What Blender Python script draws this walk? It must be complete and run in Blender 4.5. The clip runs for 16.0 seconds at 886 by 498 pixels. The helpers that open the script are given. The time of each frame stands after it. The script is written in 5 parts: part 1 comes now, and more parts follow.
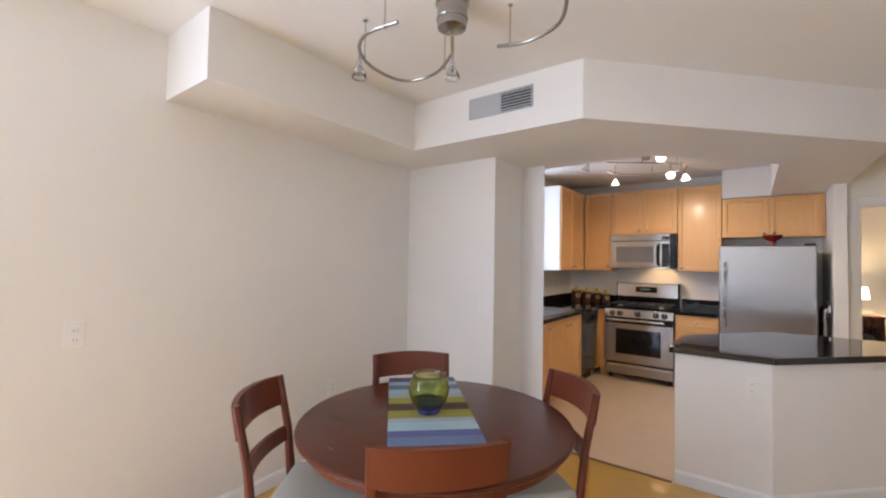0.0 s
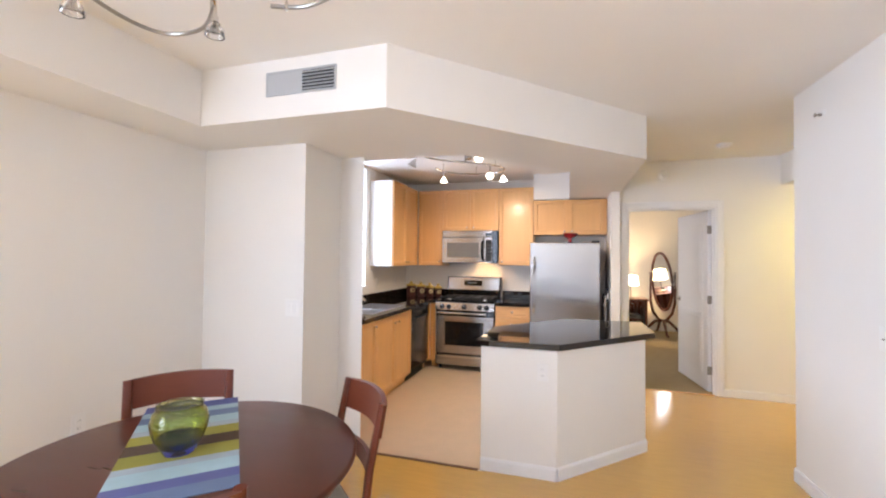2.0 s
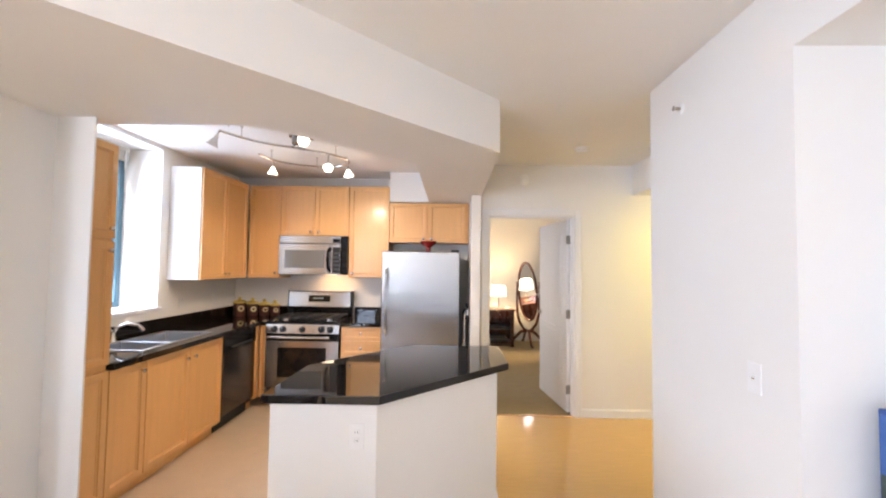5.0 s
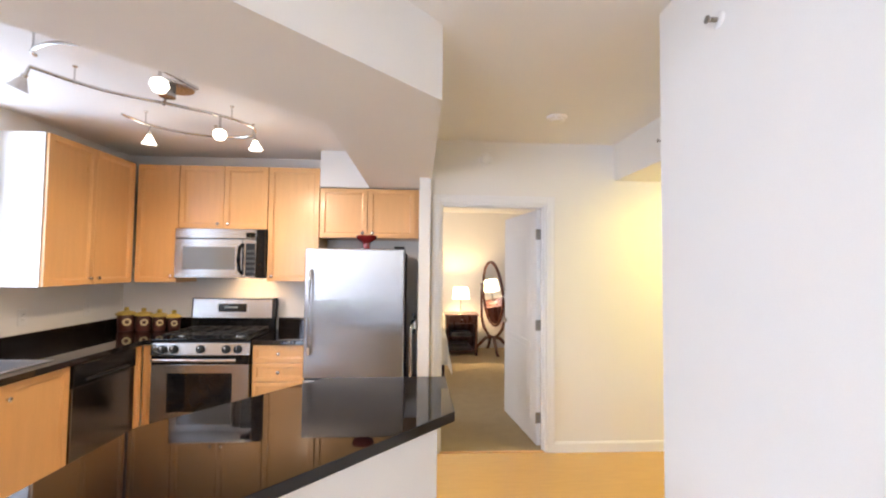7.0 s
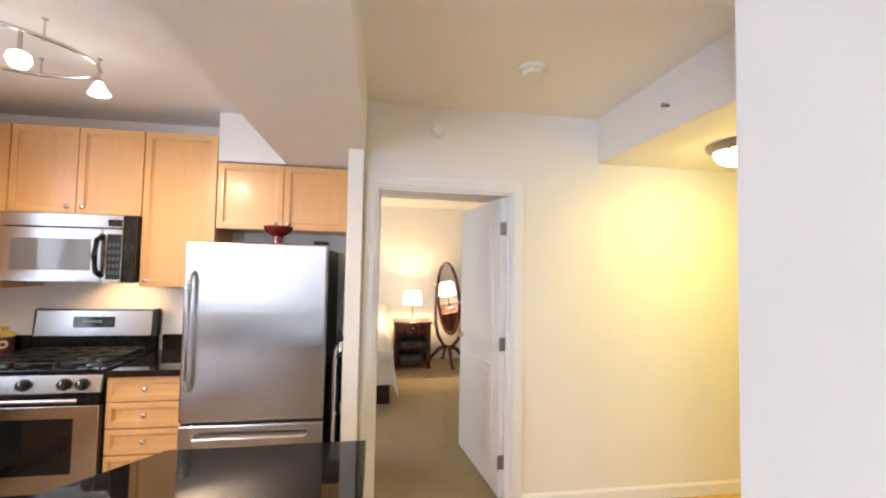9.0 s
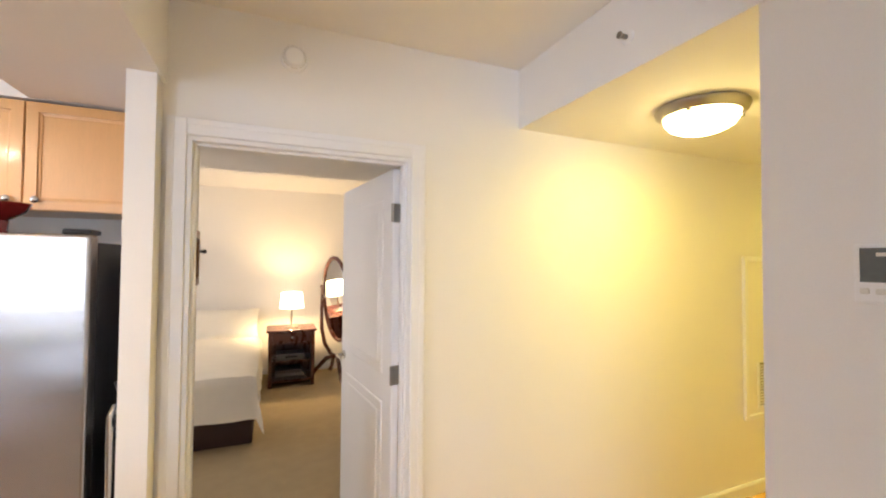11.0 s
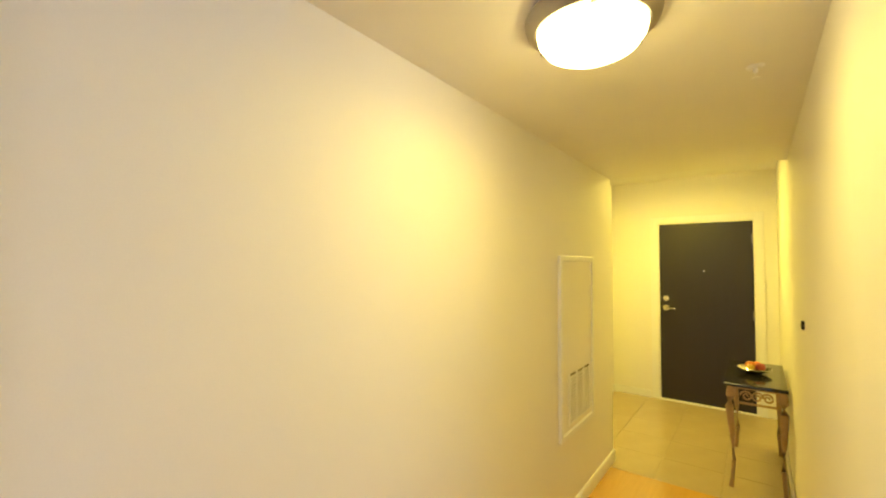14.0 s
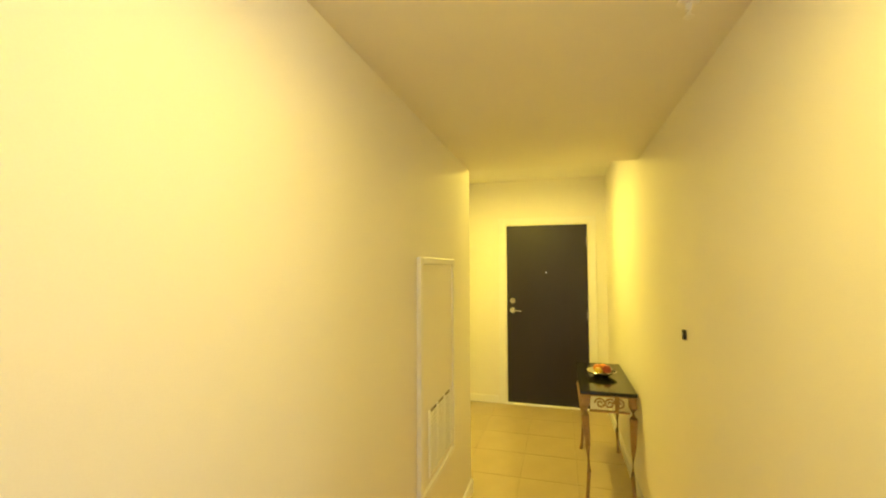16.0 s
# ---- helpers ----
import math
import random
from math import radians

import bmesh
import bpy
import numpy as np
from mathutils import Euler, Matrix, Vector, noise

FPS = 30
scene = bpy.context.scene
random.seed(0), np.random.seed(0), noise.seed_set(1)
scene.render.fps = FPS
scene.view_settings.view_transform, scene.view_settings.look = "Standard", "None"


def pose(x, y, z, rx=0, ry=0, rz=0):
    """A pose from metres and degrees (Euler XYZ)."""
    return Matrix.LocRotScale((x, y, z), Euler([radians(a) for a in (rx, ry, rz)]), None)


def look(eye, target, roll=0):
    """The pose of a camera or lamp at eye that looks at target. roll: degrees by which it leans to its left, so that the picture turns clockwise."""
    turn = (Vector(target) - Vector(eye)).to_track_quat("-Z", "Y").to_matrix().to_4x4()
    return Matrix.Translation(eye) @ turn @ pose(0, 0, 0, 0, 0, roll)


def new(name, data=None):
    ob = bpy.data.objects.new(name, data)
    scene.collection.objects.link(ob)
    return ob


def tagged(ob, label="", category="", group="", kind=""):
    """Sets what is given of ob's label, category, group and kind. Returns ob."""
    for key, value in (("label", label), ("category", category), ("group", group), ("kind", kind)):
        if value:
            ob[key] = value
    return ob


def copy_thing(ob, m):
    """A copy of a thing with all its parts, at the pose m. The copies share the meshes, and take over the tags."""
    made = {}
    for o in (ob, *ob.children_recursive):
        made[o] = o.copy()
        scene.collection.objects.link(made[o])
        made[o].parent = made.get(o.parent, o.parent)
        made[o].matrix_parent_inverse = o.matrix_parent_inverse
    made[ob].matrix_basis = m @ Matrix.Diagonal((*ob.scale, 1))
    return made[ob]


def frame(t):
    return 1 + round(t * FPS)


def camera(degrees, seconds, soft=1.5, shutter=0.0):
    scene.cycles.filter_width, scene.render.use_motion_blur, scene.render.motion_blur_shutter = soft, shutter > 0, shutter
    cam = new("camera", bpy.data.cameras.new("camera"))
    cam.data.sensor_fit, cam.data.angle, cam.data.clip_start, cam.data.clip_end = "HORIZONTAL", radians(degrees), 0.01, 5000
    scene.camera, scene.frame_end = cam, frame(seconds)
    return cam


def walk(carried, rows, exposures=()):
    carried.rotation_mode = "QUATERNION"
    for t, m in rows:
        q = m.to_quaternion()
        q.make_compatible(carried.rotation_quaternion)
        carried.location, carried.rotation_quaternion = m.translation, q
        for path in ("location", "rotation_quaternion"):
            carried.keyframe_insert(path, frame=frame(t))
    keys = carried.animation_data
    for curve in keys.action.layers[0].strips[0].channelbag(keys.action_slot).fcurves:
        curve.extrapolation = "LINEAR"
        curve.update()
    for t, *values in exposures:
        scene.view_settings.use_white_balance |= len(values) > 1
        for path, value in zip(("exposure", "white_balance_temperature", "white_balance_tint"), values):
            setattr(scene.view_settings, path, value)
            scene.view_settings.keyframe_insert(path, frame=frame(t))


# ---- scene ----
cam = camera(93.9, 16.0, soft=2.1)
PATH = [
    (0, (0.243, 0.324, 1.427), (-0.949, 1.928, 1.489), 1.0),
    (0.5, (0.289, 0.375, 1.439), (-0.756, 2.08, 1.493), 0.9),
    (1, (0.323, 0.441, 1.454), (-0.566, 2.233, 1.493), 1.0),
    (1.5, (0.348, 0.533, 1.452), (-0.385, 2.394, 1.49), 0.8),
    (2, (0.407, 0.638, 1.455), (-0.17, 2.553, 1.498), 0.6),
    (2.5, (0.461, 0.742, 1.473), (0.025, 2.693, 1.528), 0.5),
    (3, (0.494, 0.847, 1.471), (0.171, 2.82, 1.544), 0.7),
    (3.5, (0.524, 1.0, 1.486), (0.304, 2.986, 1.564), 1.0),
    (4, (0.562, 1.16, 1.489), (0.426, 3.153, 1.574), 1.0),
    (4.2, (0.589, 1.216, 1.495), (0.477, 3.211, 1.58), 1.0),
    (6.3, (0.81, 2.077, 1.508), (0.86, 4.075, 1.592), 0.6),
    (6.5, (0.831, 2.156, 1.518), (0.898, 4.153, 1.597), 0.7),
    (7, (0.902, 2.373, 1.521), (1.009, 4.369, 1.602), 0.6),
    (7.5, (0.956, 2.57, 1.52), (1.09, 4.564, 1.607), 0.7),
    (8, (1.002, 2.791, 1.519), (1.179, 4.781, 1.605), 0.8),
    (8.2, (1.021, 2.874, 1.515), (1.217, 4.862, 1.604), 0.9),
    (10.3, (1.226, 3.674, 1.576), (1.808, 5.587, 1.64), 0.8),
    (10.5, (1.266, 3.762, 1.577), (1.899, 5.658, 1.639), 0.7),
    (11, (1.36, 3.959, 1.573), (2.126, 5.806, 1.627), 0.4),
    (11.5, (1.433, 4.107, 1.566), (2.315, 5.901, 1.621), 0.5),
    (12, (1.511, 4.281, 1.561), (2.532, 6.0, 1.61), 0.6),
    (12.5, (1.59, 4.437, 1.552), (2.763, 6.056, 1.605), 0.9),
    (13, (1.708, 4.606, 1.545), (3.034, 6.102, 1.6), 0.9),
    (13.5, (1.826, 4.736, 1.55), (3.296, 6.09, 1.612), 0.7),
    (14, (1.942, 4.838, 1.556), (3.534, 6.046, 1.631), 0.3),
    (14.5, (2.07, 4.946, 1.558), (3.78, 5.98, 1.642), 0.1),
    (15, (2.215, 5.03, 1.561), (4.019, 5.888, 1.65), -0.3),
    (15.5, (2.392, 5.108, 1.566), (4.267, 5.8, 1.652), -0.3),
    (16, (2.556, 5.164, 1.567), (4.479, 5.706, 1.654), -0.2),
]
EXPOSURES = [(0.0, -0.33, 6020, 15), (0.5, -0.05, 6000, 15), (1.5, 0.25, 6000, 15), (3.5, 0.29, 6000, 15), (7.0, 0.45, 5880, 14), (8.2, 0.44, 5900, 14), (10.5, 0.42, 6150, 15), (12.5, 0.09, 6400, 14), (14.5, -0.04, 6550, 13), (16.0, -0.09, 6700, 13)]
walk(cam, [(t, look(eye, target, roll)) for t, eye, target, roll in PATH], EXPOSURES)

# ---- world and lights ----
world = bpy.data.worlds.new("world")
scene.world = world
world.use_nodes = True
_wn = world.node_tree
_sky = _wn.nodes.new("ShaderNodeTexSky")
_sky.sky_type = "NISHITA"
_sky.sun_disc = False
_sky.sun_elevation = radians(42)
_sky.sun_rotation = radians(200)
_wn.links.new(_sky.outputs[0], _wn.nodes["Background"].inputs[0])
_wn.nodes["Background"].inputs[1].default_value = 0.12

KEY = 1.0


def sun_lamp():
    d = bpy.data.lights.new("sun", "SUN")
    d.energy, d.angle, d.color = 2.0, radians(0.5), (1.0, 0.95, 0.88)
    ob = new("sun", d)
    ob.matrix_world = look((-4.5, -12.0, 11.5), (0, 0, 0))


def area_lamp(name, eye, target, w, h, watts, color):
    d = bpy.data.lights.new(name, "AREA")
    d.shape, d.size, d.size_y = "RECTANGLE", w, h
    d.energy, d.color = watts * KEY, color
    ob = new(name, d)
    ob.matrix_world = look(eye, target)


def bulb(name, at, watts, color, radius=0.04):
    d = bpy.data.lights.new(name, "POINT")
    d.energy, d.color, d.shadow_soft_size = watts * KEY, color, radius
    ob = new(name, d)
    ob.location = at


DAY = (0.73, 0.845, 1.0)
WARM = (1.0, 0.60, 0.25)
YELLOW = (1.0, 0.77, 0.09)
area_lamp("balcony_daylight", (-0.1, -2.42, 1.25), (-0.1, 5, 1.25), 2.9, 2.1, 11, DAY)
area_lamp("living_daylight", (-2.12, -1.15, 1.3), (1.87, -0.1, 1.2), 2.2, 2.2, 158, DAY)
area_lamp("kitchen_daylight", (-2.25, 4.6, 1.78), (5, 4.6, 0.6), 1.05, 1.3, 26, DAY)
area_lamp("bedroom_daylight", (-2.14, 8.3, 1.5), (2, 7.6, 1.3), 1.3, 1.2, 32, (0.97, 0.93, 0.90))


def disc_lamp(name, eye, r, watts, color):
    d = bpy.data.lights.new(name, "AREA")
    d.shape, d.size, d.energy, d.color = "DISK", 2 * r, watts * KEY, color
    ob = new(name, d)
    ob.matrix_world = look(eye, (eye[0], eye[1] + 0.0001, 0))


def spot_lamp(name, eye, lean, watts, degrees, color):
    d = bpy.data.lights.new(name, "SPOT")
    d.energy, d.color, d.spot_size, d.spot_blend, d.shadow_soft_size = watts * KEY, color, radians(degrees), 0.5, 0.03
    ob = new(name, d)
    ob.matrix_world = look(eye, (eye[0] + lean[0], eye[1] + lean[1] + 0.001, 0))


disc_lamp("hall_lamp", (3.105, 5.20, 2.125), 0.2, 5.5, YELLOW)
disc_lamp("entry_lamp", (6.2, 5.55, 2.43), 0.12, 30, (1.0, 0.80, 0.10))
spot_lamp("hood_lamp", (-0.70, 6.255, 1.386), (0.0, 1.2), 9, 120, WARM)
spot_lamp("kitchen_bulb", (-0.39, 4.98, 2.27), (0.0, 1.1), 19, 135, (1.0, 0.76, 0.48))
spot_lamp("kitchen_bulb", (-0.40, 4.46, 2.32), (0.2, 1.3), 26, 135, (1.0, 0.76, 0.48))
spot_lamp("kitchen_bulb", (-1.0, 5.33, 2.29), (0.0, 0.0), 6, 160, (1.0, 0.76, 0.48))
spot_lamp("kitchen_bulb", (-0.32, 5.42, 2.28), (0.2, 0.2), 9, 135, (1.0, 0.76, 0.48))
bulb("table_lamp_bulb", (1.615, 9.64, 1.04), 42, (1.0, 0.68, 0.30), 0.04)
sun_lamp()

# ---- materials ----
def mat(name, color, rough=0.5, metal=0.0, vary=0.06, scale=6.0, fine=90.0, bump=0.05, spec=0.5, stretch=(1, 1, 1), coat=0.0, rough_vary=0.06, dist=0.004):
    m = bpy.data.materials.new(name)
    m.use_nodes = True
    nt = m.node_tree
    b = nt.nodes["Principled BSDF"]
    b.inputs["Roughness"].default_value = rough
    b.inputs["Metallic"].default_value = metal
    b.inputs["Specular IOR Level"].default_value = spec
    b.inputs["Coat Weight"].default_value = coat
    b.inputs["Coat Roughness"].default_value = 0.08
    co = nt.nodes.new("ShaderNodeTexCoord")
    mp = nt.nodes.new("ShaderNodeMapping")
    mp.inputs["Scale"].default_value = stretch
    nt.links.new(co.outputs["Object"], mp.inputs["Vector"])
    big, small = nt.nodes.new("ShaderNodeTexNoise"), nt.nodes.new("ShaderNodeTexNoise")
    for n, sc in ((big, scale), (small, fine)):
        n.inputs["Scale"].default_value = sc
        n.inputs["Detail"].default_value = 4
        nt.links.new(mp.outputs[0], n.inputs["Vector"])
    mixf = nt.nodes.new("ShaderNodeMath")
    mixf.operation = "MULTIPLY_ADD"
    mixf.inputs[1].default_value = 0.4
    nt.links.new(small.outputs["Fac"], mixf.inputs[0])
    sc2 = nt.nodes.new("ShaderNodeMath")
    sc2.operation = "MULTIPLY"
    sc2.inputs[1].default_value = 0.6
    nt.links.new(big.outputs["Fac"], sc2.inputs[0])
    nt.links.new(sc2.outputs[0], mixf.inputs[2])
    ramp = nt.nodes.new("ShaderNodeValToRGB")
    lo = [max(0.0, c * (1 - vary)) for c in color]
    hi = [min(1.0, c * (1 + vary)) for c in color]
    ramp.color_ramp.elements[0].position, ramp.color_ramp.elements[1].position = 0.3, 0.7
    ramp.color_ramp.elements[0].color, ramp.color_ramp.elements[1].color = (*lo, 1), (*hi, 1)
    nt.links.new(mixf.outputs[0], ramp.inputs[0])
    nt.links.new(ramp.outputs[0], b.inputs["Base Color"])
    mr = nt.nodes.new("ShaderNodeMapRange")
    mr.inputs["To Min"].default_value, mr.inputs["To Max"].default_value = max(0.0, rough - rough_vary), min(1.0, rough + rough_vary)
    nt.links.new(big.outputs["Fac"], mr.inputs["Value"])
    nt.links.new(mr.outputs[0], b.inputs["Roughness"])
    if bump:
        bn = nt.nodes.new("ShaderNodeBump")
        bn.inputs["Strength"].default_value, bn.inputs["Distance"].default_value = bump, dist
        nt.links.new(small.outputs["Fac"], bn.inputs["Height"])
        nt.links.new(bn.outputs[0], b.inputs["Normal"])
    return m


def glow(name, color, strength):
    m = bpy.data.materials.new(name)
    m.use_nodes = True
    b = m.node_tree.nodes["Principled BSDF"]
    b.inputs["Base Color"].default_value = (0.8, 0.8, 0.78, 1)
    b.inputs["Emission Color"].default_value = (*color, 1)
    b.inputs["Emission Strength"].default_value = strength
    return m


def glass(name, color=(1, 1, 1), rough=0.02):
    m = bpy.data.materials.new(name)
    m.use_nodes = True
    b = m.node_tree.nodes["Principled BSDF"]
    b.inputs["Base Color"].default_value = (*color, 1)
    b.inputs["Roughness"].default_value = rough
    b.inputs["Transmission Weight"].default_value = 1.0
    b.inputs["IOR"].default_value = 1.45
    return m


def tint(m, random_amount):
    """Slight change of brightness from piece to piece."""
    nt = m.node_tree
    b = nt.nodes["Principled BSDF"]
    src = b.inputs["Base Color"].links[0].from_socket
    info = nt.nodes.new("ShaderNodeObjectInfo")
    mr = nt.nodes.new("ShaderNodeMapRange")
    mr.inputs["To Min"].default_value, mr.inputs["To Max"].default_value = 1 - random_amount, 1 + random_amount
    nt.links.new(info.outputs["Random"], mr.inputs["Value"])
    hsv = nt.nodes.new("ShaderNodeHueSaturation")
    nt.links.new(mr.outputs[0], hsv.inputs["Value"])
    nt.links.new(src, hsv.inputs["Color"])
    nt.links.new(hsv.outputs[0], b.inputs["Base Color"])
    return m


def brushed(m, amount=0.8):
    """Horizontal brushing: highlights spread sideways."""
    nt = m.node_tree
    b = nt.nodes["Principled BSDF"]
    b.inputs["Anisotropic"].default_value = amount
    tg = nt.nodes.new("ShaderNodeTangent")
    tg.direction_type, tg.axis = "RADIAL", "Z"
    nt.links.new(tg.outputs[0], b.inputs["Tangent"])
    return m


WALL = mat("wall_paint", (0.84, 0.81, 0.765), 0.75, vary=0.025, scale=1.5, fine=260, bump=0.12, dist=0.002)
CEIL = mat("ceiling_paint", (0.86, 0.835, 0.80), 0.8, vary=0.02, scale=1.5, fine=220, bump=0.12, dist=0.002)
TRIM = mat("trim_paint", (0.84, 0.83, 0.83), 0.38, vary=0.02, bump=0.0)
WHITE = mat("white_plastic", (0.85, 0.83, 0.80), 0.4, vary=0.02, bump=0.0)
FLOORWOOD = tint(mat("floor_wood", (0.62, 0.365, 0.09), 0.13, vary=0.07, scale=5, fine=60, bump=0.02, stretch=(1, 9, 1), coat=0.6), 0.07)
KFLOOR = mat("kitchen_vinyl", (0.66, 0.50, 0.34), 0.45, vary=0.05, scale=8, fine=120, bump=0.05)
TILE = tint(mat("entry_tile", (0.50, 0.40, 0.25), 0.22, vary=0.05, scale=5, fine=60, bump=0.0), 0.015)
GROUT = mat("grout", (0.43, 0.35, 0.22), 0.9, vary=0.1, fine=200)
CARPET = mat("carpet", (0.44, 0.35, 0.21), 0.95, vary=0.07, scale=9, fine=500, bump=0.5, dist=0.01, spec=0.1)
MAPLE = mat("maple_wood", (0.72, 0.40, 0.15), 0.30, vary=0.065, scale=3, fine=40, bump=0.01, stretch=(7, 7, 0.7), coat=0.15)
DARKGRAN = mat("black_granite", (0.012, 0.009, 0.008), 0.03, vary=0.6, scale=120, fine=420, bump=0.0, rough_vary=0.01, spec=0.5)
STEEL = mat("stainless_steel", (0.40, 0.385, 0.37), 0.25, 1.0, vary=0.02, scale=1.5, fine=20, bump=0.0, stretch=(0.5, 0.5, 8), rough_vary=0.02)
SINKSTEEL = mat("sink_steel", (0.66, 0.67, 0.69), 0.3, 1.0, vary=0.04, scale=6, fine=60, bump=0.0, rough_vary=0.04)
CHROME = mat("satin_metal", (0.62, 0.60, 0.57), 0.22, 1.0, vary=0.05, bump=0.0)
NICKEL = mat("brushed_nickel", (0.36, 0.33, 0.29), 0.32, 1.0, vary=0.06, bump=0.0)
BLACK = mat("black_enamel", (0.008, 0.008, 0.009), 0.07, vary=0.3, bump=0.0, spec=0.3)
BLACKMATT = mat("black_matt", (0.014, 0.014, 0.015), 0.5, vary=0.3, bump=0.05, spec=0.3)
CHERRY = mat("cherry_wood", (0.115, 0.022, 0.009), 0.34, vary=0.07, scale=3, fine=14, bump=0.0, stretch=(5, 5, 0.8), spec=0.4)
CHERRYH = mat("cherry_wood_across", (0.135, 0.027, 0.010), 0.34, vary=0.07, scale=3, fine=12, bump=0.0, stretch=(0.8, 5, 6), spec=0.4)
CHERRYTOP = mat("cherry_table_top", (0.085, 0.020, 0.009), 0.30, vary=0.10, scale=3, fine=14, bump=0.0, stretch=(0.8, 6, 1), spec=0.4)
SEATCLOTH = mat("seat_cloth", (0.46, 0.43, 0.36), 0.9, vary=0.08, fine=300, bump=0.3)
DARKDOOR = mat("dark_door_paint", (0.016, 0.011, 0.013), 0.42, vary=0.2, scale=3, fine=70, bump=0.03, stretch=(4, 4, 0.6))

# ---- building helpers ----
def box(x0, x1, y0, y1, z0, z1, bev=0.0, seg=1):
    bm = bmesh.new()
    bmesh.ops.create_cube(bm, size=1.0, matrix=Matrix.Translation(((x0 + x1) / 2, (y0 + y1) / 2, (z0 + z1) / 2)) @ Matrix.Diagonal((abs(x1 - x0), abs(y1 - y0), abs(z1 - z0), 1)))
    if bev:
        bmesh.ops.bevel(bm, geom=bm.edges[:], offset=bev, segments=seg, affect="EDGES", profile=0.5)
    return bm


def prism(pts, z0, z1, bev=0.0):
    """An upright prism over a plan outline."""
    bm = bmesh.new()
    lo = [bm.verts.new((x, y, z0)) for x, y in pts]
    f = bm.faces.new(lo)
    up = bmesh.ops.extrude_face_region(bm, geom=[f])
    bmesh.ops.translate(bm, verts=[v for v in up["geom"] if isinstance(v, bmesh.types.BMVert)], vec=(0, 0, z1 - z0))
    bmesh.ops.recalc_face_normals(bm, faces=bm.faces[:])
    if bev:
        bmesh.ops.bevel(bm, geom=bm.edges[:], offset=bev, segments=2, affect="EDGES", profile=0.5)
    return bm


def cyl(p, q, r0, r1=None, seg=20):
    p, q = Vector(p), Vector(q)
    d = q - p
    bm = bmesh.new()
    bmesh.ops.create_cone(bm, cap_ends=True, segments=seg, radius1=r0, radius2=r0 if r1 is None else r1, depth=d.length,
                          matrix=Matrix.Translation((p + q) / 2) @ d.to_track_quat("Z", "Y").to_matrix().to_4x4())
    return bm


def lathe(profile, seg=32, at=(0, 0, 0), squash=1.0):
    """A turned body from (radius, height) pairs."""
    bm = bmesh.new()
    rings = []
    for r, z in profile:
        if r < 1e-5:
            rings.append([bm.verts.new((at[0], at[1], at[2] + z))])
        else:
            rings.append([bm.verts.new((at[0] + r * math.cos(2 * math.pi * k / seg), at[1] + squash * r * math.sin(2 * math.pi * k / seg), at[2] + z)) for k in range(seg)])
    for a, b in zip(rings, rings[1:]):
        for k in range(seg):
            j = (k + 1) % seg
            q = [a[k % len(a)], a[j % len(a)], b[j % len(b)], b[k % len(b)]]
            q = [v for n, v in enumerate(q) if v not in q[:n]]
            if len(q) > 2:
                bm.faces.new(q)
    bmesh.ops.recalc_face_normals(bm, faces=bm.faces[:])
    return bm


def tube(pts, r, seg=10, closed=False, flat=1.0):
    """A round bar along a line of points; r may be one radius or one per point."""
    bm = bmesh.new()
    pts = [Vector(p) for p in pts]
    n = len(pts)
    rings = []
    for i, p in enumerate(pts):
        a = pts[(i - 1) % n] if closed or i else pts[i]
        b = pts[(i + 1) % n] if closed or i < n - 1 else pts[i]
        d = (b - a).normalized()
        side = d.cross(Vector((0, 0, 1)))
        if side.length < 1e-3:
            side = d.cross(Vector((1, 0, 0)))
        side.normalize()
        up = side.cross(d)
        rr = r[i] if isinstance(r, (list, tuple)) else r
        rings.append([bm.verts.new(p + rr * (math.cos(2 * math.pi * k / seg) * side + flat * math.sin(2 * math.pi * k / seg) * up)) for k in range(seg)])
    for i in range(n if closed else n - 1):
        a, b = rings[i], rings[(i + 1) % n]
        for k in range(seg):
            bm.faces.new((a[k], a[(k + 1) % seg], b[(k + 1) % seg], b[k]))
    if not closed:
        bm.faces.new(rings[0])
        bm.faces.new(rings[-1])
    bmesh.ops.recalc_face_normals(bm, faces=bm.faces[:])
    return bm


def join(*bms):
    out = bmesh.new()
    for b in bms:
        me = bpy.data.meshes.new("tmp")
        b.to_mesh(me)
        out.from_mesh(me)
        bpy.data.meshes.remove(me)
        b.free()
    return out


def moved(bm, m):
    bmesh.ops.transform(bm, matrix=m, verts=bm.verts[:])
    return bm


def mesh_of(name, bm, material, smooth=False):
    me = bpy.data.meshes.new(name)
    bm.to_mesh(me)
    bm.free()
    me.materials.append(material)
    if smooth:
        for p in me.polygons:
            p.use_smooth = True
        me.set_sharp_from_angle(angle=radians(40))
    return me


def part(name, bm, material, parent, label="", smooth=False):
    ob = new(name, mesh_of(name, bm, material, smooth))
    ob.parent = parent
    if label:
        tagged(ob, label)
    return ob


def thing(name, label, category, m=None, group="", kind=""):
    ob = new(name)
    ob.empty_display_size = 0.1
    if m is not None:
        ob.matrix_world = m
    return tagged(ob, label, category, group, kind)


def solo(name, bm, material, label, category, m=None, group="", kind="", smooth=False):
    ob = new(name, mesh_of(name, bm, material, smooth))
    if m is not None:
        ob.matrix_world = m
    return tagged(ob, label, category, group, kind)


def setting(name, bm, material, label, category):
    return tagged(new(name, mesh_of(name, bm, material)), label, category, kind="structure")


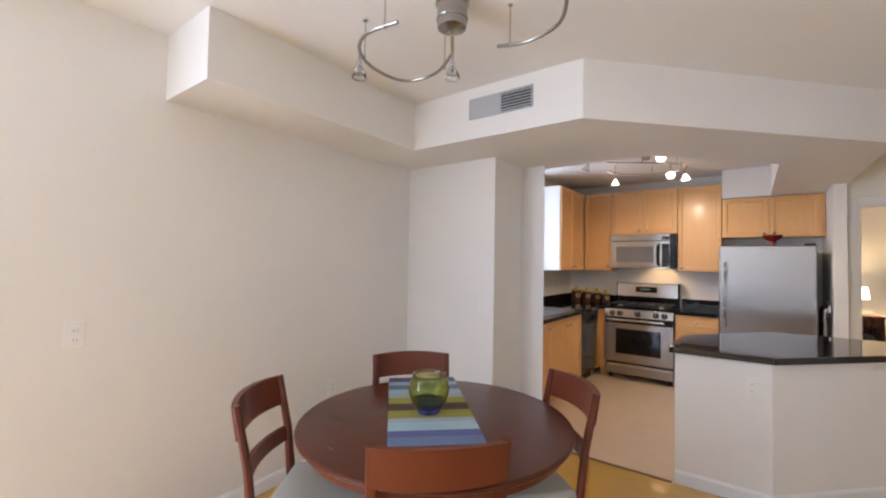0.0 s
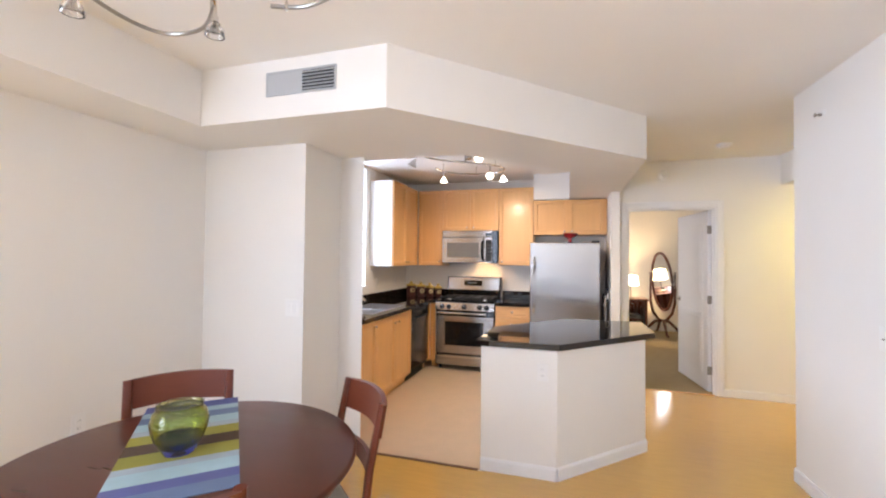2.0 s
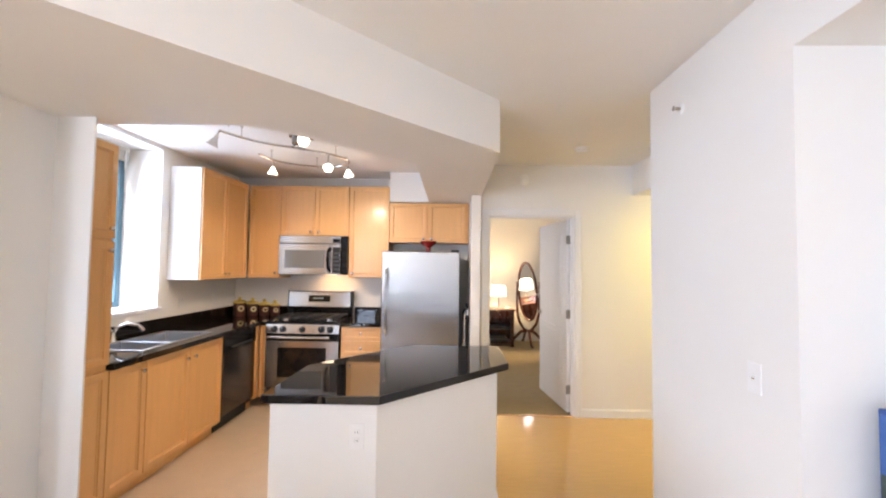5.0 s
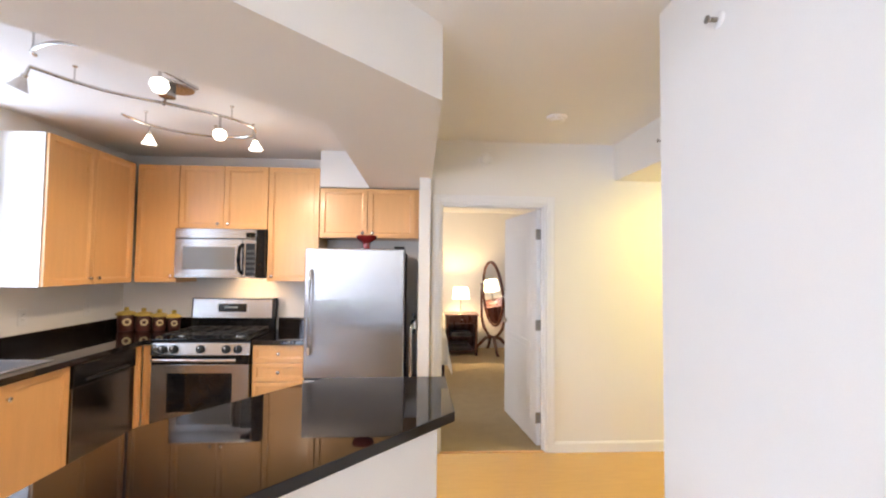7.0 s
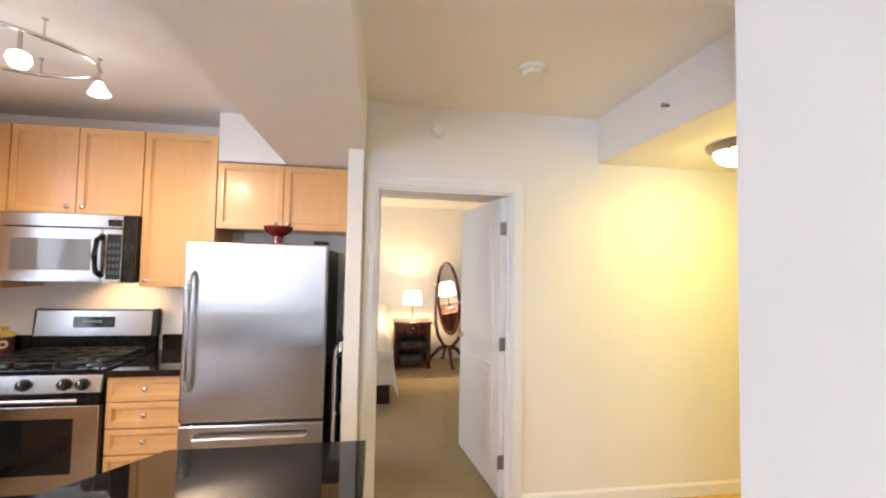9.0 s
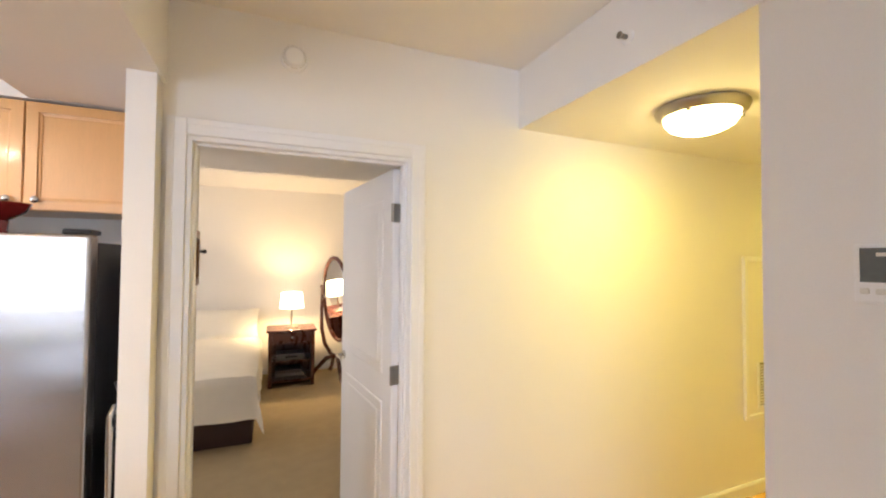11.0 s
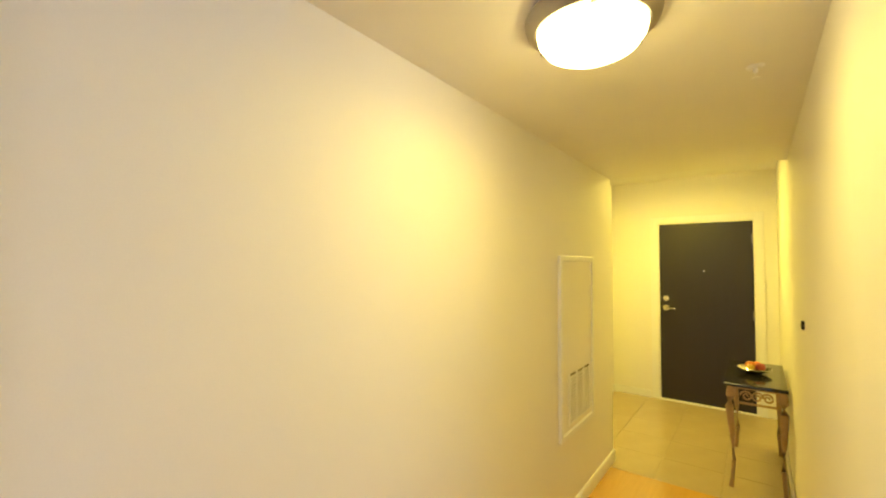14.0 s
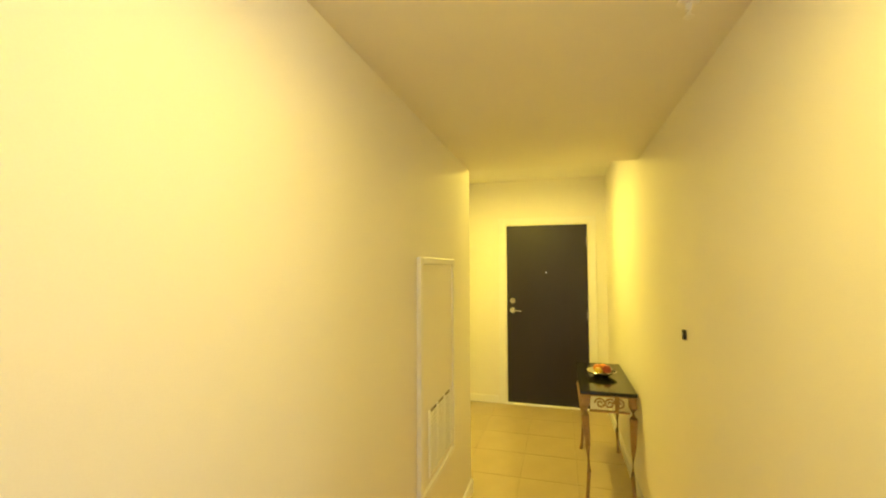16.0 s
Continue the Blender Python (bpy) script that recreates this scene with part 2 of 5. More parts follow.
# ---- the rooms ----
TOP = 2.565      # main ceiling
LOW = 2.231      # kitchen soffit underside
HLOW = 2.258     # hall ceiling
T = 0.12
XL = -2.165      # dining wall
YC = 3.06        # wall of the switch
XK, YK = -1.95, 6.53   # kitchen walls
YD = 5.785       # wall of the bedroom door
XH = 2.541       # hall soffit
YR = 4.669       # hall's other wall
XE = 7.397       # entry door wall
XV = 5.46        # end of the narrow hall
YB = -2.5        # balcony wall behind
XR = 1.87        # living wall with the niche

WALLN = "painted plaster wall in warm off-white"
LY0, LY1, LZ0, LZ1 = -2.3, 0.0, 0.15, 2.45   # living window
setting("wall_dining", join(box(XL - T, XL, YB, LY0, 0, TOP), box(XL - T, XL, LY1, YC, 0, TOP), box(XL - T, XL, LY0, LY1, 0, LZ0), box(XL - T, XL, LY0, LY1, LZ1, TOP)), WALL, WALLN, "wall")
setting("wall_column", join(prism([(XL - T, YC), (-1.308, YC), (-1.308, 3.525), (-1.11, 3.525), (-1.15, 3.58), (-1.30, 3.64), (XL - T, 3.64)], 0, TOP)), WALL, "painted plaster column and wing wall in off-white", "wall")
# kitchen wall with the window opening
WY0, WY1, WZ0, WZ1 = 4.0, 5.19, 1.10, 2.53
XKO = XK - 0.41
setting("wall_kitchen_west", join(box(XKO, XK, 3.64, WY0, 0, TOP), box(XKO, XK, WY1, YK, 0, TOP), box(XKO, XK, WY0, WY1, 0, WZ0), box(XKO, XK, WY0, WY1, WZ1, TOP)), WALL, WALLN, "wall")
setting("wall_kitchen_north", box(XKO, 0.885, YK, YK + T, 0, TOP), WALL, WALLN, "wall")
setting("wall_partition", box(0.885, 0.975, 5.69, YK + T, 0, TOP), WALL, "narrow painted partition beside the fridge", "wall")
DX0, DX1, DZ = 1.055, 1.955, 2.045
setting("wall_hall_north", join(box(0.975, DX0, YD, YD + T, 0, TOP), box(DX1, XV, YD, YD + T, 0, TOP), box(DX0, DX1, YD, YD + T, DZ, TOP)), WALL, WALLN, "wall")
YV = 6.29
setting("wall_entry_side", join(box(XV - T, XV, YD + T, YV + T, 0, TOP), box(XV, XE + T, YV, YV + T, 0, TOP)), WALL, WALLN, "wall")
EY0, EY1, EZ = 4.845, 5.78, 2.06
setting("wall_entry_door", join(box(XE, XE + T, EY1, YV, 0, TOP), box(XE, XE + T, YR - T, EY0, 0, TOP), box(XE, XE + T, EY0, EY1, EZ, TOP)), WALL, WALLN, "wall")
YQ = 4.638       # corner of the hall
setting("wall_hall_south", prism([(2.545 + T, YR - T), (XE, YR - T), (XE, YR), (3.2, YR), (2.545 + T, YQ)], 0, TOP), WALL, WALLN, "wall")
XS, YS = 2.545, 3.985   # recessed wall of the thermostat
setting("wall_thermostat", join(box(XR + 0.12, XS + T, YS - T, YS, 0, TOP), box(XS, XS + T, YS, YQ, 0, TOP)), WALL, "painted wall that carries the thermostat", "wall")
# living wall with the niche
NY1, NY0, NZ, ND = 2.95, 1.2, 2.29, 0.62
setting("wall_living_east", box(XR, XR + 0.12, NY1, 3.985, 0, TOP), WALL, WALLN, "wall")
setting("wall_living_south", box(XR, XR + 0.12, YB, NY0, 0, TOP), WALL, WALLN, "wall")
setting("niche_head", box(XR, XR + ND, NY0, NY1, NZ, TOP), WALL, "painted lintel over the recessed niche", "wall")
setting("niche_wall", join(box(XR + 0.12, XR + ND + T, NY1, NY1 + T, 0, TOP), box(XR + 0.12, XR + ND + T, NY0 - T, NY0, 0, TOP), box(XR + ND, XR + ND + T, NY0, NY1, 0, TOP)), WALL, "painted inner walls of the recessed niche", "wall")
# wall behind with the balcony opening
BX0, BX1, BZ = -1.6, 1.4, 2.3
setting("wall_balcony", join(box(XL - T, BX0, YB - T, YB, 0, TOP), box(BX1, XR + T, YB - T, YB, 0, TOP), box(BX0, BX1, YB - T, YB, BZ, TOP)), WALL, WALLN, "wall")
# ceilings
setting("ceiling", box(XL - T, XH + 0.4, YB - T, YK + T, TOP, TOP + 0.1), CEIL, "flat off-white plaster ceiling", "ceiling")
setting("ceiling_hall", box(XH, XV, YR - 0.12, YD + 0.02, HLOW, TOP), WALL, "lowered plaster ceiling of the hall", "ceiling")
setting("ceiling_entry", box(XH + 0.4, XE + T, 4.2, YV + T, TOP, TOP + 0.1), CEIL, "plaster ceiling of the entry", "ceiling")
setting("soffit_dining", box(XL, -1.709, 1.155, 2.582, LOW, TOP), WALL, "dropped plaster beam over the dining wall", "soffit")
# kitchen soffit, a ring round the raised ceiling
TX, TY = 0.425, 4.44
outer = [(XL, 2.582), (-0.493, 2.582), (0.986, 4.123), (0.986, YD), (0.975, YD), (0.975, 5.69), (0.885, 5.69), (0.885, 6.175), (TX, 6.175), (TX, TY), (-0.36, 3.64), (XL, 3.64)]
setting("soffit_kitchen", prism(outer, LOW, TOP), WALL, "dropped angular plaster soffit round the kitchen", "soffit")
setting("bulkhead", box(-0.024, 0.885, 6.185, YK, LOW, TOP), WALL, "plaster bulkhead over the fridge cabinet", "soffit")
# floors
setting("floor", join(prism([(XL - T, YB - T), (XR + ND + T, YB - T), (XR + ND + T, 4.0), (XV - 0.13, 4.4), (XV - 0.13, YD + 0.02), (0.93, YD + 0.02), (0.93, 4.14), (0.343, 3.52), (-0.174, 3.46), (XL - T, 3.46)], -0.1, 0)), FLOORWOOD, "honey-coloured polished wood floor", "floor")
setting("floor_kitchen", prism([(XKO, 3.46), (-0.174, 3.46), (0.343, 3.52), (0.93, 4.14), (0.93, YK + T), (XKO, YK + T)], -0.1, 0.0), KFLOOR, "beige vinyl kitchen floor", "floor")
setting("floor_entry", box(XV - 0.13, XE + 0.3, 4.2, YV + T, -0.1, -0.004), GROUT, "beige square tile floor", "floor")
# bedroom
BYF, BXL, BXR, YBW = 10.15, -2.2, 3.4, YK + T
setting("floor_bedroom", join(box(0.975, BXR, YD + 0.02, YBW, -0.1, 0.0), box(BXL, BXR, YBW, BYF, -0.1, 0.0)), CARPET, "beige cut-pile bedroom carpet", "floor")
setting("wall_bedroom", join(box(BXL, BXR, BYF, BYF + T, 0, 2.6), box(BXR, BXR + T, YD + T, BYF, 0, 2.6), box(BXL - T, BXL, YBW, 7.6, 0, 2.6), box(BXL - T, BXL, 9.0, BYF, 0, 2.6), box(BXL - T, BXL, 7.6, 9.0, 0, 0.85), box(BXL - T, BXL, 7.6, 9.0, 2.15, 2.6)), WALL, "painted bedroom walls in warm off-white", "wall")
setting("ceiling_bedroom", box(BXL - T, BXR + T, YBW, BYF + T, 2.53, 2.65), CEIL, "plaster bedroom ceiling", "ceiling")
setting("soffit_bedroom", join(box(0.975, BXR, YD + T, YBW, 2.2, 2.55), box(BXL, BXR, YBW, 7.24, 2.2, 2.53)), CEIL, "dropped plaster soffit inside the bedroom door", "soffit")
# island body
ISL = [(-0.165, 3.485), (0.343, 3.485), (0.98, 4.14), (0.98, 4.66), (0.42, 4.66), (-0.14, 4.0)]
setting("island_wall", prism(ISL, 0, 0.852), WALL, "painted low wall of the kitchen island", "island")

# hazy bright sky outside the kitchen window
setting("backdrop", box(-16.0, -15.9, -12.0, 22.0, -0.5, 16.0), glow("hazy_sky", (0.93, 0.97, 1.0), 1.6), "pale hazy sky beyond the kitchen window", "backdrop")

# ---- trim, doors, windows ----
def baseboard(name, p, q, side, h=0.085, t=0.014):
    """A skirting board along p-q, on the side given by the normal."""
    p, q, n = Vector((*p, 0)), Vector((*q, 0)), Vector((*side, 0)).normalized()
    d = (q - p).normalized()
    prof = [(0, 0), (t, 0), (t, h - 0.014), (t * 0.45, h), (0, h)]
    bm = bmesh.new()
    ends = [[bm.verts.new(e + n * a + Vector((0, 0, b))) for a, b in prof] for e in (p, q)]
    for k in range(len(prof)):
        j = (k + 1) % len(prof)
        bm.faces.new((ends[0][k], ends[0][j], ends[1][j], ends[1][k]))
    bm.faces.new(ends[0])
    bm.faces.new(ends[1])
    bmesh.ops.recalc_face_normals(bm, faces=bm.faces[:])
    return setting(name, bm, TRIM, "white painted skirting board along the wall", "baseboard")


baseboard("baseboard", (XL, YB), (XL, YC), (1, 0))
baseboard("baseboard", (XL + 0.014, YC), (-1.308, YC), (0, -1))
baseboard("baseboard", (-1.308, YC - 0.014), (-1.308, 3.525), (1, 0))
baseboard("baseboard", (-1.294, 3.525), (-1.11, 3.525), (0, -1))
baseboard("baseboard", (-0.165, 3.485), (0.343, 3.485), (0, -1))
baseboard("baseboard", (0.343, 3.485), (0.98, 4.14), (0.717, -0.697))
baseboard("baseboard", (0.98, 4.14), (0.98, 4.66), (1, 0))
baseboard("baseboard", (2.02, YD), (XV, YD), (0, -1))
baseboard("baseboard", (XV, YD - 0.014), (XV, YV), (1, 0))
baseboard("baseboard", (XV + 0.014, YV), (XE, YV), (0, -1))
baseboard("baseboard", (XE, YV - 0.014), (XE, EY1 + 0.085), (-1, 0))
baseboard("baseboard", (XR, 3.985), (XR, NY1), (-1, 0))
baseboard("baseboard", (XR, YS), (XS, YS), (0, 1))
baseboard("baseboard", (XS, YS + 0.014), (XS, YQ), (-1, 0))
baseboard("baseboard", (3.1, YR), (XE, YR), (0, 1))
baseboard("baseboard", (BXL, BYF), (BXR, BYF), (0, -1))
baseboard("baseboard", (0.975, YD + T), (0.975, YBW), (1, 0))


def casing(name, w, h, m, wide=0.065, label="white painted door casing"):
    """A door casing, its opening w by h, on the face y = 0, proud towards -y."""
    t = thing(name, label, "door frame", m, kind="structure")
    for x0, x1, z0, z1, nm in ((-wide, 0, 0, h + wide, "jamb_casing"), (w, w + wide, 0, h + wide, "jamb_casing"), (0, w, h, h + wide, "head_casing")):
        if nm == "jamb_casing":
            xo = x0 if x0 < 0 else x1 - 0.026
            bm = join(box(x0, x1, -0.013, 0, z0, z1, 0.004, 2), box(xo, xo + 0.026, -0.0155, -0.002, z0, z1, 0.004, 3))
        else:
            bm = join(box(x0, x1, -0.013, 0, z0, z1, 0.004, 2), box(x0, x1, -0.0155, -0.002, z1 - 0.026, z1, 0.004, 3))
        part(nm, bm, TRIM, t)
    return t


def lining(t, w, h, d):
    for x0, x1, z0, z1 in ((0, 0.018, 0, h), (w - 0.018, w, 0, h), (0.018, w - 0.018, h - 0.018, h)):
        part("lining", box(x0, x1, 0, d, z0, z1, 0.002), TRIM, t)
    for x0, x1, z0, z1 in ((0.018, 0.03, 0, h - 0.018), (w - 0.03, w - 0.018, 0, h - 0.018), (0.03, w - 0.03, h - 0.03, h - 0.018)):
        part("door_stop", box(x0, x1, 0.03, 0.065, z0, z1, 0.002), TRIM, t)


d1 = casing("door_frame", DX1 - DX0, DZ, pose(DX0, YD, 0))
lining(d1, DX1 - DX0, DZ, T)


def panel_door(w, h, t):
    """A moulded two-panel door leaf; hinge edge at x = 0, leaf along +x, faces at y = 0 and y = t."""
    bits = [box(0, w, 0, t, 0.008, h, 0.002)]
    for z0, z1 in ((0.2, 0.86), (1.0, h - 0.14)):
        for y in (0, t):
            bits.append(box(0.125, w - 0.125, y - 0.006, y + 0.006, z0, z1, 0.0055, 3))
            bits.append(box(0.175, w - 0.175, y - 0.009, y + 0.009, z0 + 0.05, z1 - 0.05, 0.0055, 3))
    return join(*bits)


leaf_ang = math.degrees(math.atan2(0.86, -0.10))
bd = thing("bedroom_door", "white moulded two-panel door standing open into the bedroom", "door", pose(1.935, YD + T - 0.005, 0, 0, 0, leaf_ang))
part("door_leaf", panel_door(0.862, 2.015, 0.035), TRIM, bd)
for z in (0.24, 1.02, 1.80):
    hg = part("hinge", join(box(-0.008, 0.0, -0.002, 0.037, z - 0.045, z + 0.045, 0.001), cyl((-0.008, 0.041, z - 0.045), (-0.008, 0.041, z + 0.045), 0.006, seg=10), box(-0.018, 0.0, 0.037, 0.039, z - 0.045, z + 0.045)), NICKEL, bd, "satin metal butt hinge")
for y, s in ((-0.0, -1), (0.035, 1)):
    part("lever_handle", join(cyl((0.80, y, 0.96), (0.80, y + s * 0.012, 0.96), 0.027), cyl((0.80, y + s * 0.01, 0.96), (0.80, y + s * 0.05, 0.96), 0.010), tube([(0.80, y + s * 0.05, 0.96), (0.76, y + s * 0.054, 0.962), (0.70, y + s * 0.05, 0.958)], 0.008)), CHROME, bd, "satin metal lever handle", True)
setting("threshold", box(DX0 + 0.02, DX1 - 0.02, YD + 0.0, YD + 0.03, 0.0, 0.006, 0.002), MAPLE, "thin wooden strip between carpet and wood floor", "threshold")

# dark strips where the wood floor meets the vinyl
EDGE = mat("edge_strip_wood", (0.16, 0.075, 0.03), 0.35, vary=0.12)
setting("threshold", box(-1.30, -0.18, 3.452, 3.478, 0.0, 0.006, 0.002), EDGE, "thin dark strip between wood floor and vinyl", "threshold")
setting("threshold", box(0.918, 0.944, 4.675, 5.685, 0.0, 0.006, 0.002), EDGE, "thin dark strip between wood floor and vinyl", "threshold")

# entry door
ef = casing("door_frame", EY1 - EY0, EZ, pose(XE, EY1, 0, 0, 0, -90), 0.07, "cream painted casing round the entry door")
lining(ef, EY1 - EY0, EZ, T)
ed = thing("entry_door", "flush dark brown entry door, closed, with deadbolt and lever", "door", pose(XE + 0.022, EY1 - 0.02, 0, 0, 0, -90))
part("door_leaf", box(0, 0.893, 0, 0.044, 0.012, EZ - 0.02, 0.002), DARKDOOR, ed)
part("deadbolt", join(cyl((0.065, 0, 1.175), (0.065, -0.014, 1.175), 0.031), cyl((0.065, -0.012, 1.175), (0.065, -0.022, 1.175), 0.018), box(0.059, 0.071, -0.034, -0.02, 1.16, 1.19, 0.003)), CHROME, ed, "round satin deadbolt", True)
part("lever_handle", join(cyl((0.065, 0, 1.065), (0.065, -0.014, 1.065), 0.033), cyl((0.065, -0.01, 1.065), (0.065, -0.05, 1.065), 0.011), tube([(0.065, -0.05, 1.065), (0.1, -0.054, 1.066), (0.165, -0.05, 1.06)], 0.008)), CHROME, ed, "satin lever handle on a round rose", True)
part("peephole", cyl((0.446, 0, 1.50), (0.446, -0.005, 1.50), 0.011, 0.009), CHROME, ed, "small metal peephole", True)
for z in (0.25, 1.03, 1.85):
    part("hinge", join(cyl((0.897, -0.004, z - 0.05), (0.897, -0.004, z + 0.05), 0.007, seg=10), box(0.88, 0.914, -0.002, 0.001, z - 0.05, z + 0.05)), NICKEL, ed)
setting("door_sill", box(XE - 0.02, XE + T, EY0, EY1, -0.004, 0.012, 0.003), TRIM, "pale entry threshold strip", "threshold")

# kitchen window
FRAME = mat("window_frame_paint", (0.10, 0.19, 0.25), 0.4, vary=0.05)
kw = thing("window_kitchen", "blue-grey framed window with a white sill in a deep reveal", "window", kind="structure")
xg = XKO + 0.03
for y0, y1, z0, z1 in ((WY0, WY0 + 0.05, WZ0, WZ1), (WY1 - 0.05, WY1, WZ0, WZ1), (WY0 + 0.05, WY1 - 0.05, WZ0, WZ0 + 0.05), (WY0 + 0.05, WY1 - 0.05, WZ1 - 0.05, WZ1), (4.57, 4.62, WZ0 + 0.05, WZ1 - 0.05)):
    part("window_frame", box(XKO, XKO + 0.06, y0, y1, z0, z1, 0.003), FRAME, kw)
GLASS = glass("window_glass")
for y0, y1 in ((WY0 + 0.05, 4.57), (4.62, WY1 - 0.05)):
    g = part("pane", box(xg - 0.003, xg + 0.003, y0, y1, WZ0 + 0.05, WZ1 - 0.05), GLASS, kw)
    g.visible_shadow = False
part("window_sill", box(XKO + 0.06, XK + 0.03, WY0 - 0.03, WY1 + 0.03, WZ0 - 0.025, WZ0 + 0.004, 0.004), TRIM, kw, "white painted sill")
SLAT = mat("blind_slat", (0.72, 0.68, 0.60), 0.5, vary=0.03, bump=0.0)
bl = thing("window_blind", "raised slatted blind stacked under its head rail", "blind", pose(XKO + 0.10, 0, 0))
part("head_rail", box(-0.028, 0.028, WY0 + 0.03, WY1 - 0.03, WZ1 - 0.045, WZ1 - 0.003, 0.004), SLAT, bl)
for k in range(7):
    z = WZ1 - 0.052 - 0.010 * k
    part("slat", box(-0.025, 0.025, WY0 + 0.035, WY1 - 0.035, z - 0.005, z + 0.001, 0.001), SLAT, bl)
part("wand", tube([(0.035, WY1 - 0.09, WZ1 - 0.03), (0.036, WY1 - 0.09, WZ1 - 0.20)], 0.006), WHITE, bl)

# balcony door and bedroom window, behind or out of sight
for nm, lab, m, w, h in (("window_balcony", "wide glazed balcony opening", pose(BX0, YB - 0.06, 0), BX1 - BX0, BZ), ("window_living", "wide living room window", pose(XL - 0.06, LY0, LZ0, 0, 0, 90), LY1 - LY0, LZ1 - LZ0), ("window_bedroom", "plain bedroom window", pose(BXL - 0.06, 7.6, 0.85, 0, 0, 90), 1.4, 1.3)):
    wd = thing(nm, lab, "window", m, kind="structure")
    for x0, x1, z0, z1 in ((0, 0.05, 0, h), (w - 0.05, w, 0, h), (0.05, w - 0.05, 0, 0.05), (0.05, w - 0.05, h - 0.05, h), (w / 2 - 0.025, w / 2 + 0.025, 0.05, h - 0.05)):
        part("window_frame", box(x0, x1, -0.025, 0.025, z0, z1, 0.003), TRIM, wd)
    for x0, x1 in ((0.05, w / 2 - 0.025), (w / 2 + 0.025, w - 0.05)):
        g = part("pane", box(x0, x1, -0.003, 0.003, 0.05, h - 0.05), GLASS, wd)
        g.visible_shadow = False
setting("ground", box(-400, 400, -400, 400, -9.1, -9.0), mat("ground_far", (0.22, 0.21, 0.18), 0.9, vary=0.2, scale=0.05, fine=2), "pale ground far below outside", "ground")


# ---- wall fittings ----
def plate(name, label, cat, m, w=0.073, h=0.118, rocker=1, outlet=False):
    """A cover plate on the face y = 0, proud towards -y, centred."""
    t = thing(name, label, cat, m)
    part("cover_plate", box(-w / 2, w / 2, -0.006, 0, -h / 2, h / 2, 0.002), WHITE, t)
    for k in range(rocker):
        x = (k - (rocker - 1) / 2) * 0.046
        if outlet:
            for z in (0.02, -0.02):
                s = part("socket", box(x - 0.016, x + 0.016, -0.009, -0.004, z - 0.014, z + 0.014, 0.003), WHITE, t)
                part("slot", join(box(x - 0.007, x - 0.005, -0.0095, -0.008, z - 0.004, z + 0.005), box(x + 0.005, x + 0.007, -0.0095, -0.008, z - 0.004, z + 0.005)), BLACKMATT, s)
        else:
            part("rocker", box(x - 0.016, x + 0.016, -0.010, -0.004, -0.033, 0.033, 0.002), WHITE, t)
    return t


plate("light_switch", "white double rocker switch on the plaster wall", "switch", pose(-1.39, YC, 1.10), 0.118, 0.118, 2)
plate("wall_outlet", "white wall plate on the dining wall", "outlet", pose(XL, 0.836, 1.074, 0, 0, 90), outlet=True)
plate("wall_outlet", "white outlet low on the dining wall", "outlet", pose(XL, 2.258, 0.52, 0, 0, 90), outlet=True)
plate("wall_outlet", "white outlet on the island's low wall", "outlet", pose(0.25, 3.485, 0.70), outlet=True)
cable = plate("cable_plate", "white cable wall plate on the living wall", "wall plate", pose(XR, 3.16, 1.085, 0, 0, -90), rocker=0)
part("jack", join(cyl((0, -0.005, 0), (0, -0.009, 0), 0.0055, seg=14), cyl((0, -0.008, 0), (0, -0.014, 0), 0.0035, seg=10)), CHROME, cable, "small metal cable jack", True)
plate("wall_outlet", "white outlet over the kitchen counter", "outlet", pose(XK, 5.52, 1.12, 0, 0, 90), outlet=True)
plate("wall_outlet", "white outlet over the counter beside the fridge", "outlet", pose(-0.1, YK, 1.13), outlet=True)
plate("wall_outlet", "white outlet over the kitchen counter corner", "outlet", pose(XK, 6.1, 1.12, 0, 0, 90), outlet=True)

# thermostat beside the hall
th = thing("thermostat", "white wall thermostat with a grey screen", "thermostat", pose(XS, 4.372, 1.553, 0, 0, -90))
part("housing", box(-0.075, 0.075, -0.025, 0, -0.065, 0.06, 0.006, 2), WHITE, th)
part("screen", box(-0.062, 0.045, -0.0275, -0.02, -0.02, 0.052, 0.001), mat("lcd_screen", (0.13, 0.15, 0.15), 0.15, vary=0.1, bump=0), th, "dark grey display")
part("screen_line", box(-0.035, 0.015, -0.0285, -0.027, 0.034, 0.042), SLAT, th)
for x in (-0.055, -0.03):
    part("button", box(x - 0.008, x + 0.008, -0.028, -0.02, -0.045, -0.033, 0.002), SLAT, th)


def sprinkler(label, m, metal=NICKEL):
    """A side-wall or pendant sprinkler; axis along -y of m."""
    t = thing("sprinkler", label, "sprinkler", m @ Matrix.Diagonal((0.8, 0.8, 0.8, 1)))
    part("escutcheon", moved(lathe([(0, 0), (0.034, 0), (0.034, 0.003), (0.026, 0.009), (0.012, 0.010), (0, 0.010)], 24), pose(0, 0, 0, 90)), WHITE, t, smooth=True)
    part("nozzle", join(cyl((0, -0.008, 0), (0, -0.03, 0), 0.010), tube([(0.010, -0.028, 0), (0.014, -0.04, 0), (0.004, -0.052, 0)], 0.003, 6), tube([(-0.010, -0.028, 0), (-0.014, -0.04, 0), (-0.004, -0.052, 0)], 0.003, 6), cyl((0, -0.05, 0), (0, -0.053, 0), 0.016)), metal, t, "metal nozzle and deflector", True)
    return t


